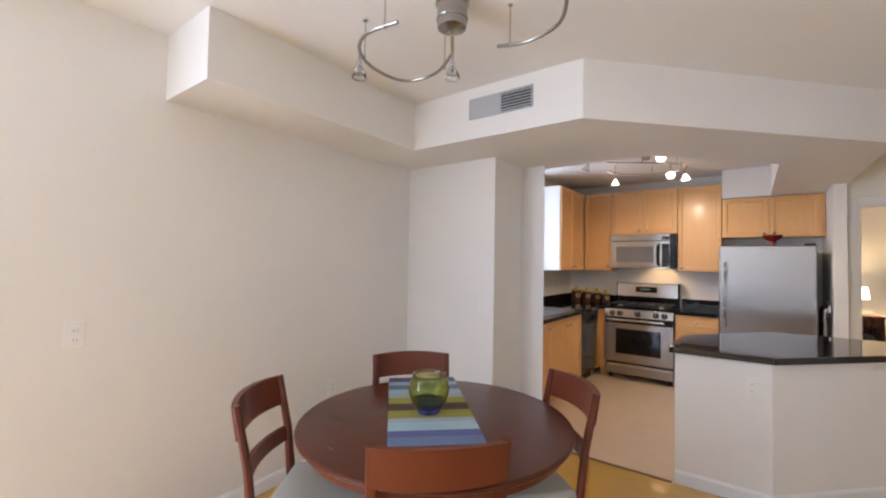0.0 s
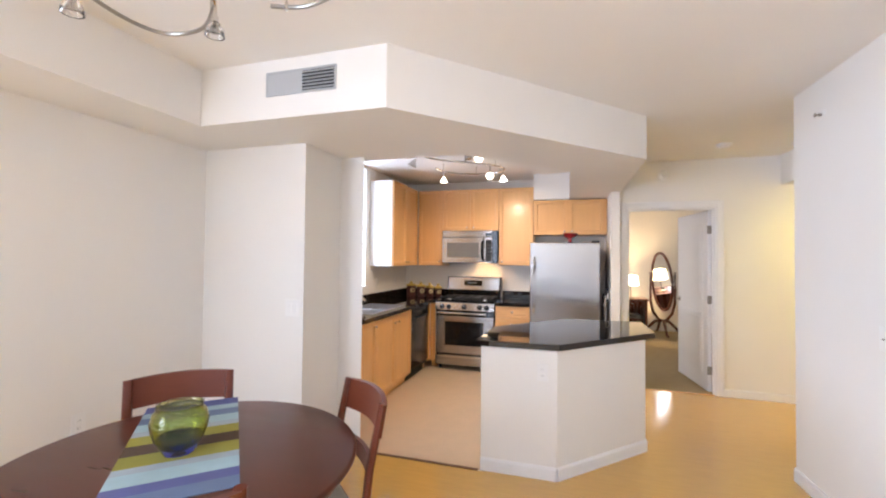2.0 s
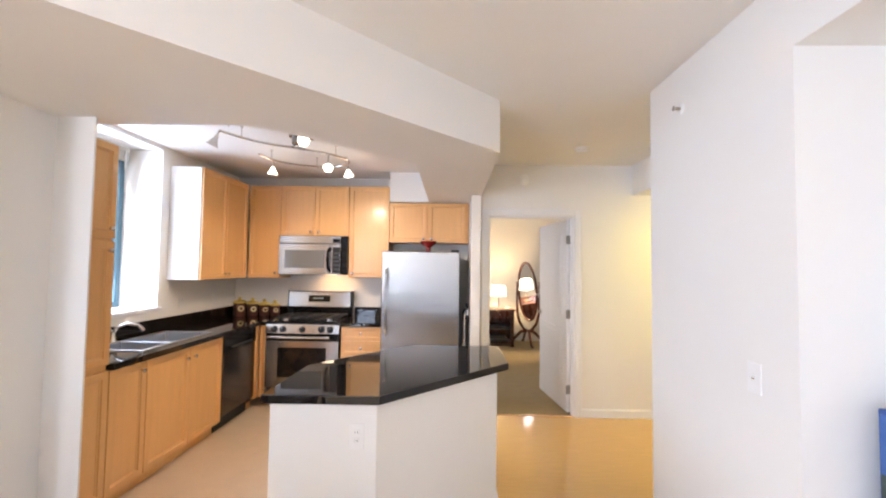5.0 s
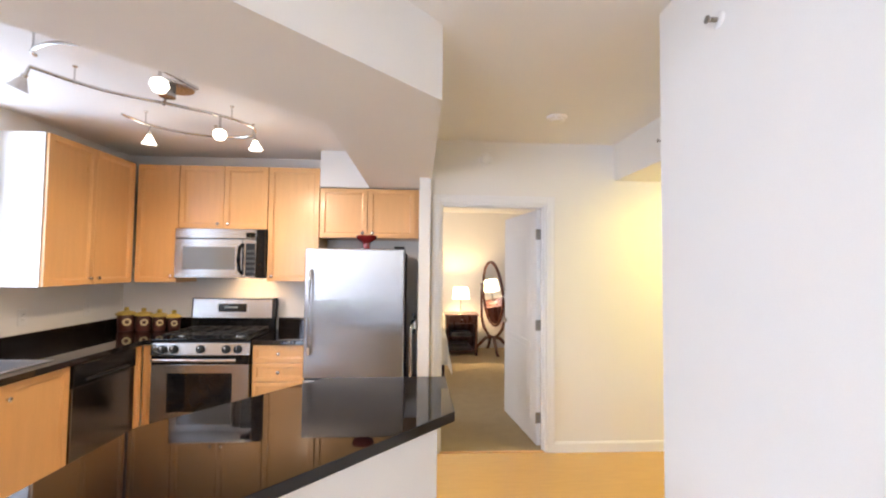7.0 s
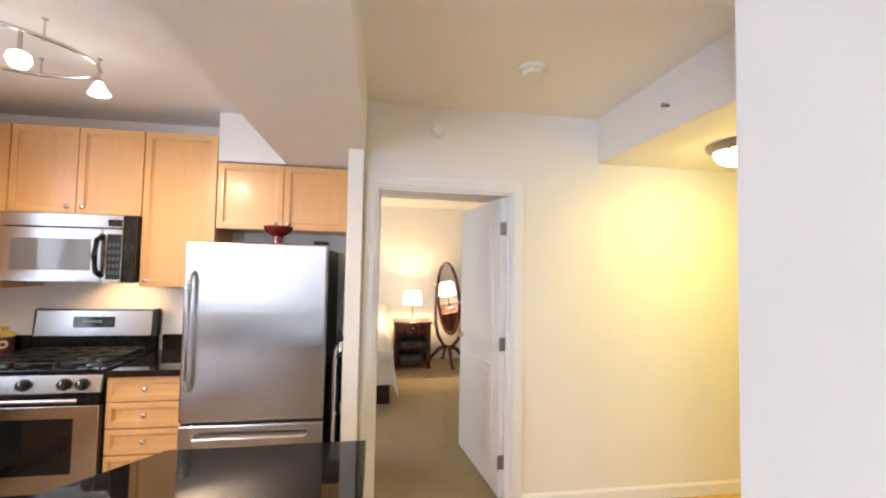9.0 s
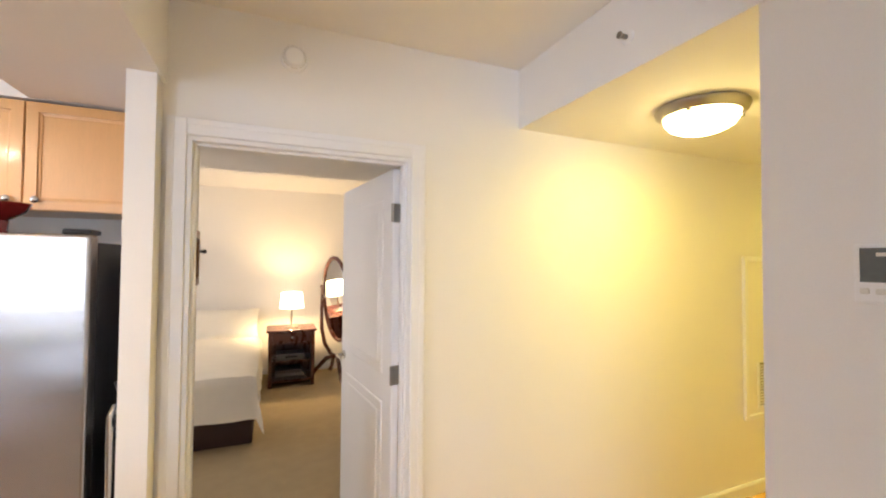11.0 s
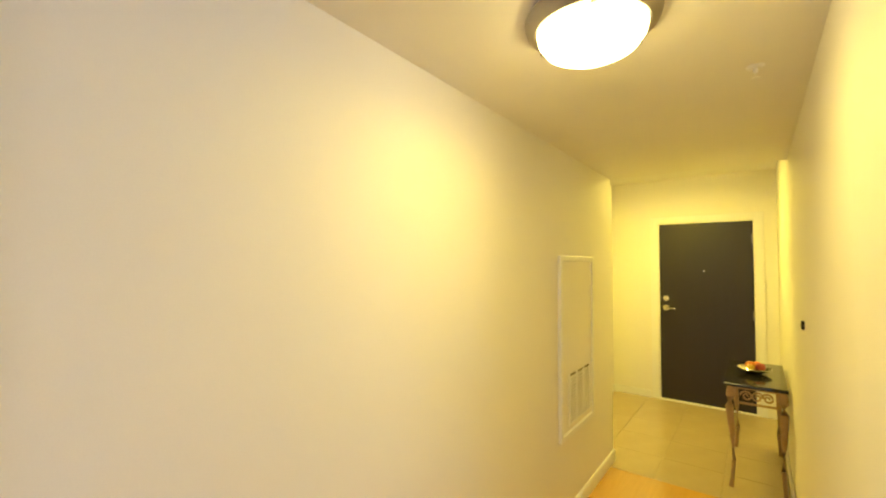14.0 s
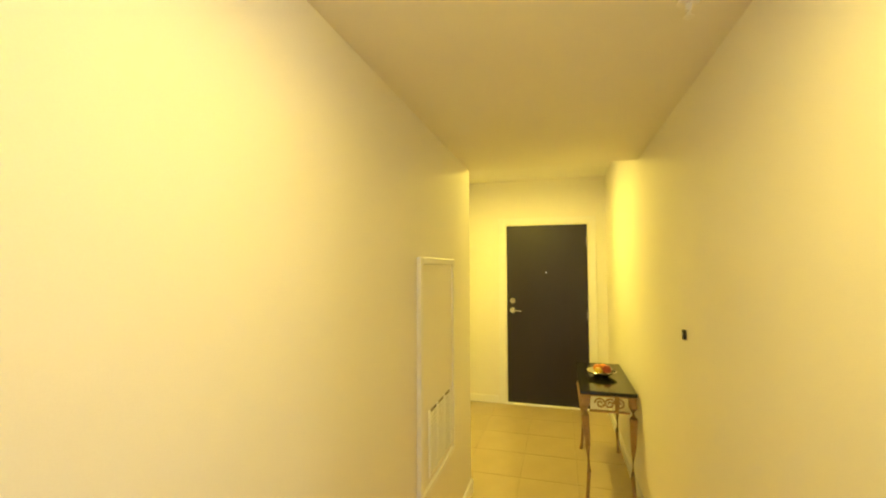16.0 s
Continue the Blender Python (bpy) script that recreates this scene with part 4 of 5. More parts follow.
REDGL = mat("red_glaze", (0.20, 0.012, 0.012), 0.12, vary=0.25, bump=0.0, coat=0.5)
rb = thing("footed_bowl", "dark red glazed footed bowl on top of the fridge", "bowl", pose(0.435, 5.97, 1.6305) @ Matrix.Diagonal((0.9, 0.9, 1.15, 1)))
part("foot", lathe([(0, 0), (0.05, 0), (0.044, 0.01), (0.032, 0.035), (0.036, 0.066), (0, 0.068)], 28), REDGL, rb, smooth=True)
part("dish", lathe([(0.03, 0.066), (0.055, 0.078), (0.088, 0.096), (0.103, 0.122), (0.098, 0.124), (0.08, 0.104), (0.05, 0.088), (0, 0.08)], 28), REDGL, rb, "glossy red dish with a flared rim", smooth=True)
st = thing("step_stool", "folded black step stool standing between fridge and wall", "step stool", pose(0.797, 5.83, 0))
for y0 in (0.0, 0.30):
    part("leg", tube([(0.03, y0, 0.0), (0.03, y0, 1.0), (0.045, y0 + 0.015, 1.03)], 0.012, 8), CHROME if y0 == 0 else BLACKMATT, st, smooth=True)
part("tread", box(0.012, 0.05, 0.03, 0.28, 0.62, 0.90, 0.006, 2), BLACKMATT, st, "black folded tread")
part("tread", box(0.012, 0.05, 0.03, 0.28, 0.25, 0.52, 0.006, 2), BLACKMATT, st, "black folded tread")
part("grip", tube([(0.05, -0.005, 0.96), (0.062, -0.01, 1.0), (0.062, -0.01, 1.09), (0.05, 0.0, 1.12)], 0.012, 8), BLACKMATT, st, smooth=True)
# white slip in front of the grip, a highlight put in as colour
part("label", box(0.055, 0.07, -0.022, -0.018, 1.0, 1.06), WHITE, st, "small white slip painted as the grip's highlight")

# canisters
CANB = mat("canister_print", (0.075, 0.022, 0.016), 0.35, vary=0.5, scale=14, bump=0.0)
CANY = mat("canister_lid", (0.56, 0.40, 0.09), 0.4, vary=0.1, bump=0.0)
CANC = mat("canister_disc", (0.62, 0.50, 0.26), 0.4, vary=0.1, bump=0.0)
for k, (cx, cy, r, h) in enumerate(((-1.80, 6.36, 0.068, 0.15), (-1.655, 6.375, 0.062, 0.14), (-1.52, 6.385, 0.057, 0.13), (-1.395, 6.395, 0.052, 0.12))):
    c = thing("canister", "painted kitchen canister, dark red with yellow lid, in a row", "canister", pose(cx, cy, 0.8965), "row of canisters")
    part("jar", lathe([(0, 0), (r * 0.92, 0), (r * 0.96, 0.006), (r, h * 0.5), (r * 1.03, h - 0.012), (r * 0.98, h), (0, h)], 28), CANB, c, smooth=True)
    part("lid", lathe([(0, h), (r * 1.2, h - 0.004), (r * 1.22, h + 0.006), (r * 0.85, h + 0.024), (0.016, h + 0.034), (0.022, h + 0.052), (0.014, h + 0.064), (0, h + 0.066)], 28), CANY, c, "mustard yellow lid with knob", smooth=True)
    ang = math.degrees(math.atan2(1.0 - cx, -(2.9 - cy)))
    part("painted_disc", moved(cyl((0, -r * 1.0 - 0.002, h * 0.56), (0, -r * 0.9, h * 0.56), r * 0.5, seg=24), pose(0, 0, 0, 0, 0, ang)), CANC, c, "pale round painted disc")
    part("painted_dot", moved(cyl((0, -r * 1.0 - 0.004, h * 0.56), (0, -r * 0.9, h * 0.56), r * 0.25, seg=18), pose(0, 0, 0, 0, 0, ang)), CANB, c)

# island top
it = thing("island_worktop", "polished black granite island top with angled sides", "worktop")
part("slab", prism([(-0.195, 3.445), (0.36, 3.455), (1.058, 4.175), (1.05, 4.745), (0.385, 4.735), (-0.175, 4.035)], 0.8525, 0.8945, 0.004), DARKGRAN, it, "polished granite slab with eased edges")

# rail lights
SHADE = glow("frosted_lamp_glass", (1.0, 0.83, 0.58), 7.0)
BULBCLEAR = glass("clear_bulb", (0.95, 0.95, 0.95))


def smooth_line(pts, n=8):
    """A rounded line through points."""
    out = []
    p = [Vector(q) for q in pts]
    for i in range(len(p) - 1):
        a, b, c, d = p[max(i - 1, 0)], p[i], p[i + 1], p[min(i + 2, len(p) - 1)]
        for k in range(n):
            t = k / n
            out.append(0.5 * (2 * b + (c - a) * t + (2 * a - 5 * b + 4 * c - d) * t * t + (3 * b - a - 3 * c + d) * t ** 3))
    return out + [p[-1]]


def standoff(parent, x, y, z):
    return part("standoff", join(cyl((x, y, z), (x, y, TOP), 0.004, seg=8), cyl((x, y, TOP - 0.006), (x, y, TOP), 0.012, seg=12), cyl((x, y, z - 0.012), (x, y, z + 0.012), 0.007, seg=8)), CHROME, parent)


kt = thing("track_light", "curved monorail track light with frosted glass heads, lit", "track light")
ZT = 2.48
part("rail", tube(smooth_line([(-1.03, 4.475, ZT), (-0.95, 4.64, ZT), (-0.835, 4.78, ZT), (-0.602, 4.94, ZT), (-0.385, 5.115, ZT), (-0.29, 5.30, ZT), (-0.33, 5.46, ZT), (-0.455, 5.55, ZT), (-0.66, 5.555, ZT), (-0.85, 5.478, ZT), (-0.99, 5.33, ZT), (-1.04, 5.12, ZT)]), 0.009, 8), CHROME, kt, smooth=True)
part("rail", tube(smooth_line([(-0.90, 4.36, ZT), (-0.862, 4.305, ZT), (-0.69, 4.235, ZT), (-0.5, 4.30, ZT), (-0.40, 4.46, ZT), (-0.336, 4.685, ZT)]), 0.009, 8), CHROME, kt, smooth=True)
part("canopy", join(cyl((-0.56, 4.86, TOP - 0.016), (-0.56, 4.86, TOP), 0.10, 0.105, 32), cyl((-0.595, 4.85, TOP - 0.072), (-0.595, 4.85, TOP - 0.014), 0.042, 0.042, 28), cyl((-0.655, 4.915, ZT - 0.01), (-0.61, 4.87, TOP - 0.04), 0.008, seg=8)), STEEL, kt, "cylindrical metal transformer", True)
for x, y in ((-0.95, 4.64), (-0.36, 5.15), (-0.36, 5.50), (-0.66, 5.555), (-1.0, 5.29), (-0.862, 4.305), (-0.36, 4.60)):
    standoff(kt, x, y, ZT)


def cone_head(parent, x, y, z, tilt, spin, on=True):
    m = pose(x, y, z, tilt, 0, spin)
    part("lamp_stem", moved(join(cyl((0, 0, 0), (0, 0, -0.05), 0.007, seg=10), cyl((0, 0, -0.045), (0, 0, -0.075), 0.014, 0.012, 14)), m), CHROME, parent, smooth=True)
    part("lamp_head", moved(lathe([(0.012, -0.062), (0.02, -0.075), (0.034, -0.108), (0.046, -0.125), (0.0, -0.122)], 20), m), SHADE if on else CHROME, parent, "frosted glass lamp cone" if on else "metal lamp head", smooth=True)


cone_head(kt, -1.01, 5.35, ZT, 6, 30)
cone_head(kt, -0.325, 5.44, ZT, -8, 60)
cone_head(kt, -1.03, 4.478, ZT, 25, 90, False)
for x, y, z in ((-0.40, 4.46, 2.404), (-0.41, 5.10, 2.36)):
    part("lamp_stem", cyl((x, y, z + 0.02), (x, y, ZT + 0.01), 0.008, seg=10), CHROME, kt)
    part("lamp_globe", lathe([(0, -0.042), (0.026, -0.036), (0.042, -0.008), (0.036, 0.018), (0.016, 0.03), (0, 0.03)], 20, (x, y, z)), SHADE, kt, "glowing frosted globe", smooth=True)

# ---- dining corner ----
dt_ = thing("track_light", "S-shaped monorail lamp with unlit glass heads over the table", "track light")
ZD = 2.385
part("rail", tube(smooth_line([(-0.888, 1.515, ZD), (-1.053, 1.503, ZD), (-1.178, 1.573, ZD), (-1.25, 1.70, ZD), (-1.26, 1.862, ZD), (-1.196, 1.955, ZD), (-1.03, 1.956, ZD), (-0.859, 1.85, ZD)]), 0.008, 8), NICKEL, dt_, smooth=True)
part("rail", tube(smooth_line([(-0.654, 1.907, ZD), (-0.535, 1.944, ZD), (-0.394, 1.91, ZD), (-0.317, 1.825, ZD), (-0.27, 1.68, ZD), (-0.32, 1.5, ZD), (-0.45, 1.42, ZD)]), 0.008, 8), NICKEL, dt_, smooth=True)
part("canopy", join(lathe([(0, -0.135), (0.03, -0.135), (0.062, -0.118), (0.066, -0.10), (0.066, -0.02), (0.074, -0.012), (0.074, 0), (0, 0)], 32, (-0.80, 1.765, TOP)), lathe([(0.068, -0.085), (0.070, -0.08), (0.068, -0.075)], 32, (-0.80, 1.765, TOP))), STEEL, dt_, "cylindrical brushed metal canopy", True)
part("feed_rod", cyl((-0.845, 1.835, ZD), (-0.805, 1.775, TOP - 0.13), 0.009, seg=10), CHROME, dt_)
for x, y in ((-0.95, 1.505), (-1.215, 1.64), (-0.96, 1.93), (-0.60, 1.925), (-0.29, 1.58)):
    standoff(dt_, x, y, ZD)
for x, y in ((-1.205, 1.60), (-0.853, 1.848)):
    part("lamp_stem", join(cyl((x, y, ZD + 0.005), (x, y, ZD - 0.045), 0.006, seg=10), cyl((x, y, ZD - 0.04), (x, y, ZD - 0.065), 0.012, 0.010, 14)), CHROME, dt_)
    part("lamp_head", lathe([(0.011, -0.06), (0.02, -0.07), (0.032, -0.095), (0.034, -0.115), (0.028, -0.115), (0.016, -0.075), (0.006, -0.065)], 20, (x, y, ZD)), BULBCLEAR, dt_, "clear glass lamp head", smooth=True)
    part("reflector", lathe([(0, -0.068), (0.013, -0.072), (0.022, -0.098), (0.0, -0.096)], 16, (x, y, ZD)), CHROME, dt_, smooth=True)

TC, TR, TZ = (-0.86, 1.775), 0.58, 0.752
tb = thing("round_table", "round dark cherry dining table with moulded edge", "dining table", pose(*TC, 0))
part("tabletop", lathe([(0, TZ - 0.028), (TR - 0.03, TZ - 0.028), (TR - 0.012, TZ - 0.024), (TR, TZ - 0.014), (TR, TZ - 0.008), (TR - 0.006, TZ - 0.001), (TR - 0.012, TZ), (0, TZ)], 96), CHERRYTOP, tb, smooth=True)
part("apron", lathe([(TR - 0.03, TZ - 0.028), (TR - 0.035, TZ - 0.06), (TR - 0.075, TZ - 0.085), (TR - 0.095, TZ - 0.085), (TR - 0.095, TZ - 0.03)], 96), CHERRY, tb, smooth=True)
part("pedestal", lathe([(0, TZ - 0.03), (0.16, TZ - 0.03), (0.16, TZ - 0.06), (0.07, TZ - 0.10), (0.055, 0.5), (0.085, 0.34), (0.1, 0.24), (0.085, 0.16), (0.1, 0.12), (0, 0.12)], 32), CHERRY, tb, smooth=True)
for k in range(4):
    a = radians(k * 90)
    c, s = math.cos(a), math.sin(a)
    part("foot", tube([(0.06 * c, 0.06 * s, 0.2), (0.2 * c, 0.2 * s, 0.16), (0.32 * c, 0.32 * s, 0.07), (0.39 * c, 0.39 * s, 0.03)], [0.04, 0.036, 0.03, 0.03], 10), CHERRY, tb, smooth=True)


def chair_mesh(label, m):
    """A dining chair facing +y with a curved slat back."""
    c = thing("dining_chair", label, "chair", m, "chairs round the table")

    def bow(z0, z1, yc, y_end, half, th=0.02, lean=0.0, arch=0.0, n=12):
        bm = bmesh.new()
        rows = []
        for k in range(n + 1):
            u = -1 + 2 * k / n
            x = u * half
            y = y_end + (yc - y_end) * (1 - u * u)
            a = arch * (1 - u * u)
            rows.append([bm.verts.new((x, y - lean * z + dy, zz)) for z, zz, dy in ((0, z0 + a * 0.6, 0), (0, z0 + a * 0.6, th), (1, z1 + a, th), (1, z1 + a, 0))])
        for p, q in zip(rows, rows[1:]):
            for k in range(4):
                bm.faces.new((p[k], p[(k + 1) % 4], q[(k + 1) % 4], q[k]))
        bm.faces.new(rows[0])
        bm.faces.new(rows[-1])
        bmesh.ops.recalc_face_normals(bm, faces=bm.faces[:])
        return bm

    W = 0.205
    for s in (-1, 1):
        part("leg", tube([(s * 0.19, -0.25, 0.0), (s * 0.195, -0.215, 0.25), (s * 0.197, -0.205, 0.45), (s * 0.2, -0.225, 0.65), (s * W, -0.272, 0.885)], [0.018, 0.021, 0.023, 0.021, 0.018], 8, flat=0.8), CHERRY, c, smooth=True)
        part("leg", tube([(s * 0.20, 0.205, 0.0), (s * 0.205, 0.205, 0.22), (s * 0.205, 0.205, 0.43)], [0.015, 0.019, 0.023], 8), CHERRY, c, smooth=True)
        part("side_rail", box(s * 0.2 - 0.01, s * 0.2 + 0.01, -0.2, 0.2, 0.385, 0.44, 0.003), CHERRY, c)
    part("front_rail", box(-0.2, 0.2, 0.193, 0.213, 0.385, 0.44, 0.003), CHERRY, c)
    part("back_rail", box(-0.19, 0.19, -0.215, -0.195, 0.385, 0.44, 0.003), CHERRY, c)
    part("top_rail", bow(0.755, 0.882, -0.315, -0.268, W + 0.004, 0.022, 0.022, 0.008), CHERRYH, c, smooth=True)
    part("back_slat", bow(0.60, 0.66, -0.268, -0.228, W - 0.004, 0.018, 0.01), CHERRYH, c, smooth=True)
    bm = box(-0.215, 0.215, -0.19, 0.225, 0.441, 0.492, 0.022, 3)
    for v in bm.verts:
        if v.co.z > 0.47:
            v.co.z += 0.014 * (1 - (v.co.x / 0.215) ** 2) * (1 - ((v.co.y - 0.02) / 0.21) ** 2)
    part("seat", bm, SEATCLOTH, c, "grey-beige upholstered seat", smooth=True)
    return c


def chair_pose(cx, cy, dx, dy):
    n = math.hypot(dx, dy)
    dx, dy = dx / n, dy / n
    return pose(cx + 0.285 * dx, cy + 0.285 * dy, 0, 0, 0, math.degrees(math.atan2(-dx, dy)))


CL = "dark cherry dining chair with curved slat back and pale seat"
ch = chair_mesh(CL, chair_pose(-0.50, 1.33, -0.70, 0.71))
for cx, cy, dx, dy in ((-1.363, 2.19, 0.72, -0.70), (-0.422, 2.27, -0.67, -0.74), (-1.41, 1.268, 0.80, 0.60)):
    copy_thing(ch, chair_pose(cx, cy, dx, dy))

# runner and vase
RUN = [("stripe_blue", (0.10, 0.11, 0.27)), ("stripe_aqua", (0.33, 0.46, 0.50)), ("stripe_olive", (0.30, 0.28, 0.05)), ("stripe_brown", (0.085, 0.05, 0.035)), ("stripe_grey", (0.33, 0.38, 0.42)), ("stripe_slate", (0.13, 0.18, 0.29))]
RM = {n: mat(n, c, 0.8, vary=0.12, scale=9, fine=300, bump=0.3) for n, c in RUN}
ru = thing("table_runner", "striped silk table runner in blues, olive and brown", "table runner", pose(-0.985, 1.878, TZ + 0.0006, 0, 0, 43.4))
y = -0.443
for nm, w in (("stripe_slate", 0.075), ("stripe_blue", 0.06), ("stripe_aqua", 0.085), ("stripe_grey", 0.045), ("stripe_olive", 0.095), ("stripe_brown", 0.09), ("stripe_olive", 0.085), ("stripe_grey", 0.05), ("stripe_aqua", 0.08), ("stripe_slate", 0.075), ("stripe_aqua", 0.06), ("stripe_blue", 0.085)):
    part("stripe", box(-0.185, 0.185, y, y + w, 0, 0.003), RM[nm], ru)
    y += w
VG = glass("green_glass", (0.74, 0.74, 0.24), 0.08)
VB = glass("blue_glass", (0.06, 0.07, 0.36), 0.06)
va = thing("glass_vase", "squat green art-glass vase with blue base on the runner", "vase", pose(-0.915, 1.795, TZ + 0.004) @ Matrix.Diagonal((0.97, 0.97, 0.88, 1)))
part("base", lathe([(0, 0), (0.050, 0), (0.055, 0.010), (0.071, 0.042), (0.081, 0.06), (0.075, 0.06), (0.064, 0.040), (0, 0.020)], 40), VB, va, "deep blue glass base", smooth=True)
part("body", lathe([(0.081, 0.0605), (0.092, 0.095), (0.096, 0.125), (0.088, 0.16), (0.075, 0.18), (0.078, 0.192), (0.072, 0.192), (0.069, 0.18), (0.082, 0.158), (0.09, 0.125), (0.086, 0.098), (0.075, 0.0605)], 40), VG, va, "translucent olive-green glass", smooth=True)
vn = VG.node_tree
vr, vt_ = vn.nodes.new("ShaderNodeValToRGB"), vn.nodes.new("ShaderNodeTexNoise")
vt_.inputs["Scale"].default_value, vt_.inputs["Distortion"].default_value = 14, 2.0
vr.color_ramp.elements[0].color, vr.color_ramp.elements[1].color = (0.52, 0.56, 0.10, 1), (0.97, 0.94, 0.55, 1)
vr.color_ramp.elements[0].position, vr.color_ramp.elements[1].position = 0.42, 0.58
vn.links.new(vt_.outputs["Fac"], vr.inputs[0])
vn.links.new(vr.outputs[0], vn.nodes["Principled BSDF"].inputs["Base Color"])

# niche shelf with an upright picture box
setting("niche_shelf", box(1.992, XR + ND, NY0, NY1, 0.675, 0.70, 0.003), TRIM, "white shelf across the niche", "shelf")
BLUEP = mat("blue_print", (0.03, 0.08, 0.26), 0.35, vary=0.3, scale=12, bump=0.0)
GRNP = mat("dark_landscape_print", (0.05, 0.07, 0.06), 0.35, vary=0.6, scale=25, bump=0.0)
px_ = thing("picture_box", "upright blue picture box with dark framed front on the shelf", "picture box", pose(2.045, 2.872, 0.7005))
part("body", box(0, 0.30, -0.16, 0.0, 0, 0.37, 0.002), BLUEP, px_)
part("side_print", box(-0.0015, 0.001, -0.05, -0.006, 0.02, 0.17), GRNP, px_, "dark landscape print")
part("side_sky", box(-0.0015, 0.001, -0.05, -0.006, 0.17, 0.355), mat("sky_print", (0.05, 0.12, 0.36), 0.35, vary=0.2, scale=10, bump=0.0), px_)
part("black_edge", box(-0.004, 0.003, -0.085, -0.052, 0.012, 0.35), BLACKMATT, px_, "black vertical strip")
part("pale_print", box(-0.003, 0.002, -0.158, -0.087, 0.05, 0.33), mat("pale_print", (0.48, 0.40, 0.38), 0.35, vary=0.3, scale=9, bump=0.0), px_, "pale pinkish photo")

# ---- bedroom ----
LINEN = mat("bed_linen", (0.82, 0.78, 0.69), 0.85, vary=0.04, scale=7, fine=250, bump=0.3)
SKIRT = mat("dark_bed_base", (0.035, 0.014, 0.010), 0.6, vary=0.2)
MAHOG = mat("mahogany", (0.085, 0.022, 0.012), 0.28, vary=0.3, scale=4, fine=40, stretch=(5, 5, 1), coat=0.3)
be = thing("bed", "made bed with a cream cover over a dark base", "bed", pose(0.35, 0, 0))
part("base", box(-0.86, 0.885, 7.875, 10.02, 0.0, 0.24, 0.01), SKIRT, be, "dark wooden base")


def cover():
    """A bed cover: flat top, hanging uneven sides with a longer corner."""
    bm = bmesh.new()
    x0, x1, y0, y1, top = -0.90, 0.91, 7.80, 9.62, 0.61
    nx, ny = 40, 40
    grid = []
    for i in range(nx + 1):
        row = []
        for j in range(ny + 1):
            u, v = i / nx * 1.36 - 0.18, j / ny * 1.2 - 0.2
            x, y = x0 + (x1 - x0) * min(max(u, 0), 1), y0 + (y1 - y0) * min(max(v, 0), 1)
            drop_x = max(-u, u - 1, 0) * 1.9
            drop_y = max(-v, 0) * 1.75
            both = min(drop_x, drop_y)
            z = top - 0.02 * (1 - min(1, min(u, 1 - u, v) * 6 if min(u, 1 - u, v) > 0 else 0)) - max(drop_x, drop_y) - 0.35 * both
            w = max(drop_x, drop_y)
            x += (0.05 + 0.025 * math.sin(v * 31)) * drop_x * (1 if u > 0.5 else -1) * 1.2 + (0.13 * both * (1 if u > 0.5 else -1))
            y -= (0.06 + 0.03 * math.sin(u * 23)) * drop_y * 1.2 + 0.09 * both
            n = noise.noise(Vector((x * 3, y * 3, 0))) * 0.012 if w == 0 else 0
            row.append(bm.verts.new((x, y, max(z + n, 0.09))))
        grid.append(row)
    for i in range(nx):
        for j in range(ny):
            bm.faces.new((grid[i][j], grid[i + 1][j], grid[i + 1][j + 1], grid[i][j + 1]))
    bmesh.ops.recalc_face_normals(bm, faces=bm.faces[:])
    return bm


part("mattress", box(-0.875, 0.885, 7.83, 10.0, 0.24, 0.575, 0.05, 3), LINEN, be, smooth=True)
part("cover", cover(), LINEN, be, "cream bedspread hanging at the foot", smooth=True)


def pillow(label, m, w=0.66, d=0.45, h=0.15):
    bm = box(-w / 2, w / 2, -d / 2, d / 2, -h / 2, h / 2)
    bmesh.ops.subdivide_edges(bm, edges=bm.edges[:], cuts=9, use_grid_fill=True)
    for v in bm.verts:
        u, q = 2 * v.co.x / w, 2 * v.co.y / d
        k = max(0.06, (1 - abs(u) ** 2.4) * (1 - abs(q) ** 2.4)) ** 0.5
        v.co.z *= k
        v.co.x *= 1 - 0.06 * (1 - q * q)
        v.co.y *= 1 - 0.06 * (1 - u * u)
    return solo("pillow", bm, LINEN, label, "pillow", m, "pillows on the bed", smooth=True)


pillow("plump cream pillow leaning at the head of the bed", pose(0.80, 9.84, 0.735, 52, 0, 0), 0.86)
pillow("plump cream pillow leaning at the head of the bed", pose(-0.06, 9.85, 0.735, 52, 0, 0), 0.86)

ns = thing("nightstand", "mahogany nightstand with open shelf and drawer", "nightstand", pose(1.345, 9.42, 0))
NW, ND2, NH = 0.54, 0.44, 0.70
part("top", box(-0.025, NW + 0.025, -0.025, ND2 + 0.01, NH - 0.025, NH, 0.006, 2), MAHOG, ns)
for x in (0, NW - 0.045):
    for y in (0, ND2 - 0.045):
        part("leg", box(x, x + 0.045, y, y + 0.045, 0, NH - 0.025, 0.003), MAHOG, ns)
nd = part("drawer", box(0.047, NW - 0.047, -0.002, 0.30, NH - 0.155, NH - 0.03, 0.003), MAHOG, ns)
part("knob", moved(lathe([(0, 0), (0.007, 0), (0.006, 0.012), (0.013, 0.018), (0.010, 0.026), (0, 0.028)], 14), pose(NW / 2, 0, NH - 0.093, 90)), NICKEL, nd, "small dark metal knob", True)
part("drawer_rail", box(0.045, NW - 0.045, 0.004, 0.03, NH - 0.175, NH - 0.158, 0.002), MAHOG, ns)
part("side_panel", box(0.005, 0.025, 0.045, ND2 - 0.045, 0.06, NH - 0.025), MAHOG, ns)
part("side_panel", box(NW - 0.025, NW - 0.005, 0.045, ND2 - 0.045, 0.06, NH - 0.025), MAHOG, ns)
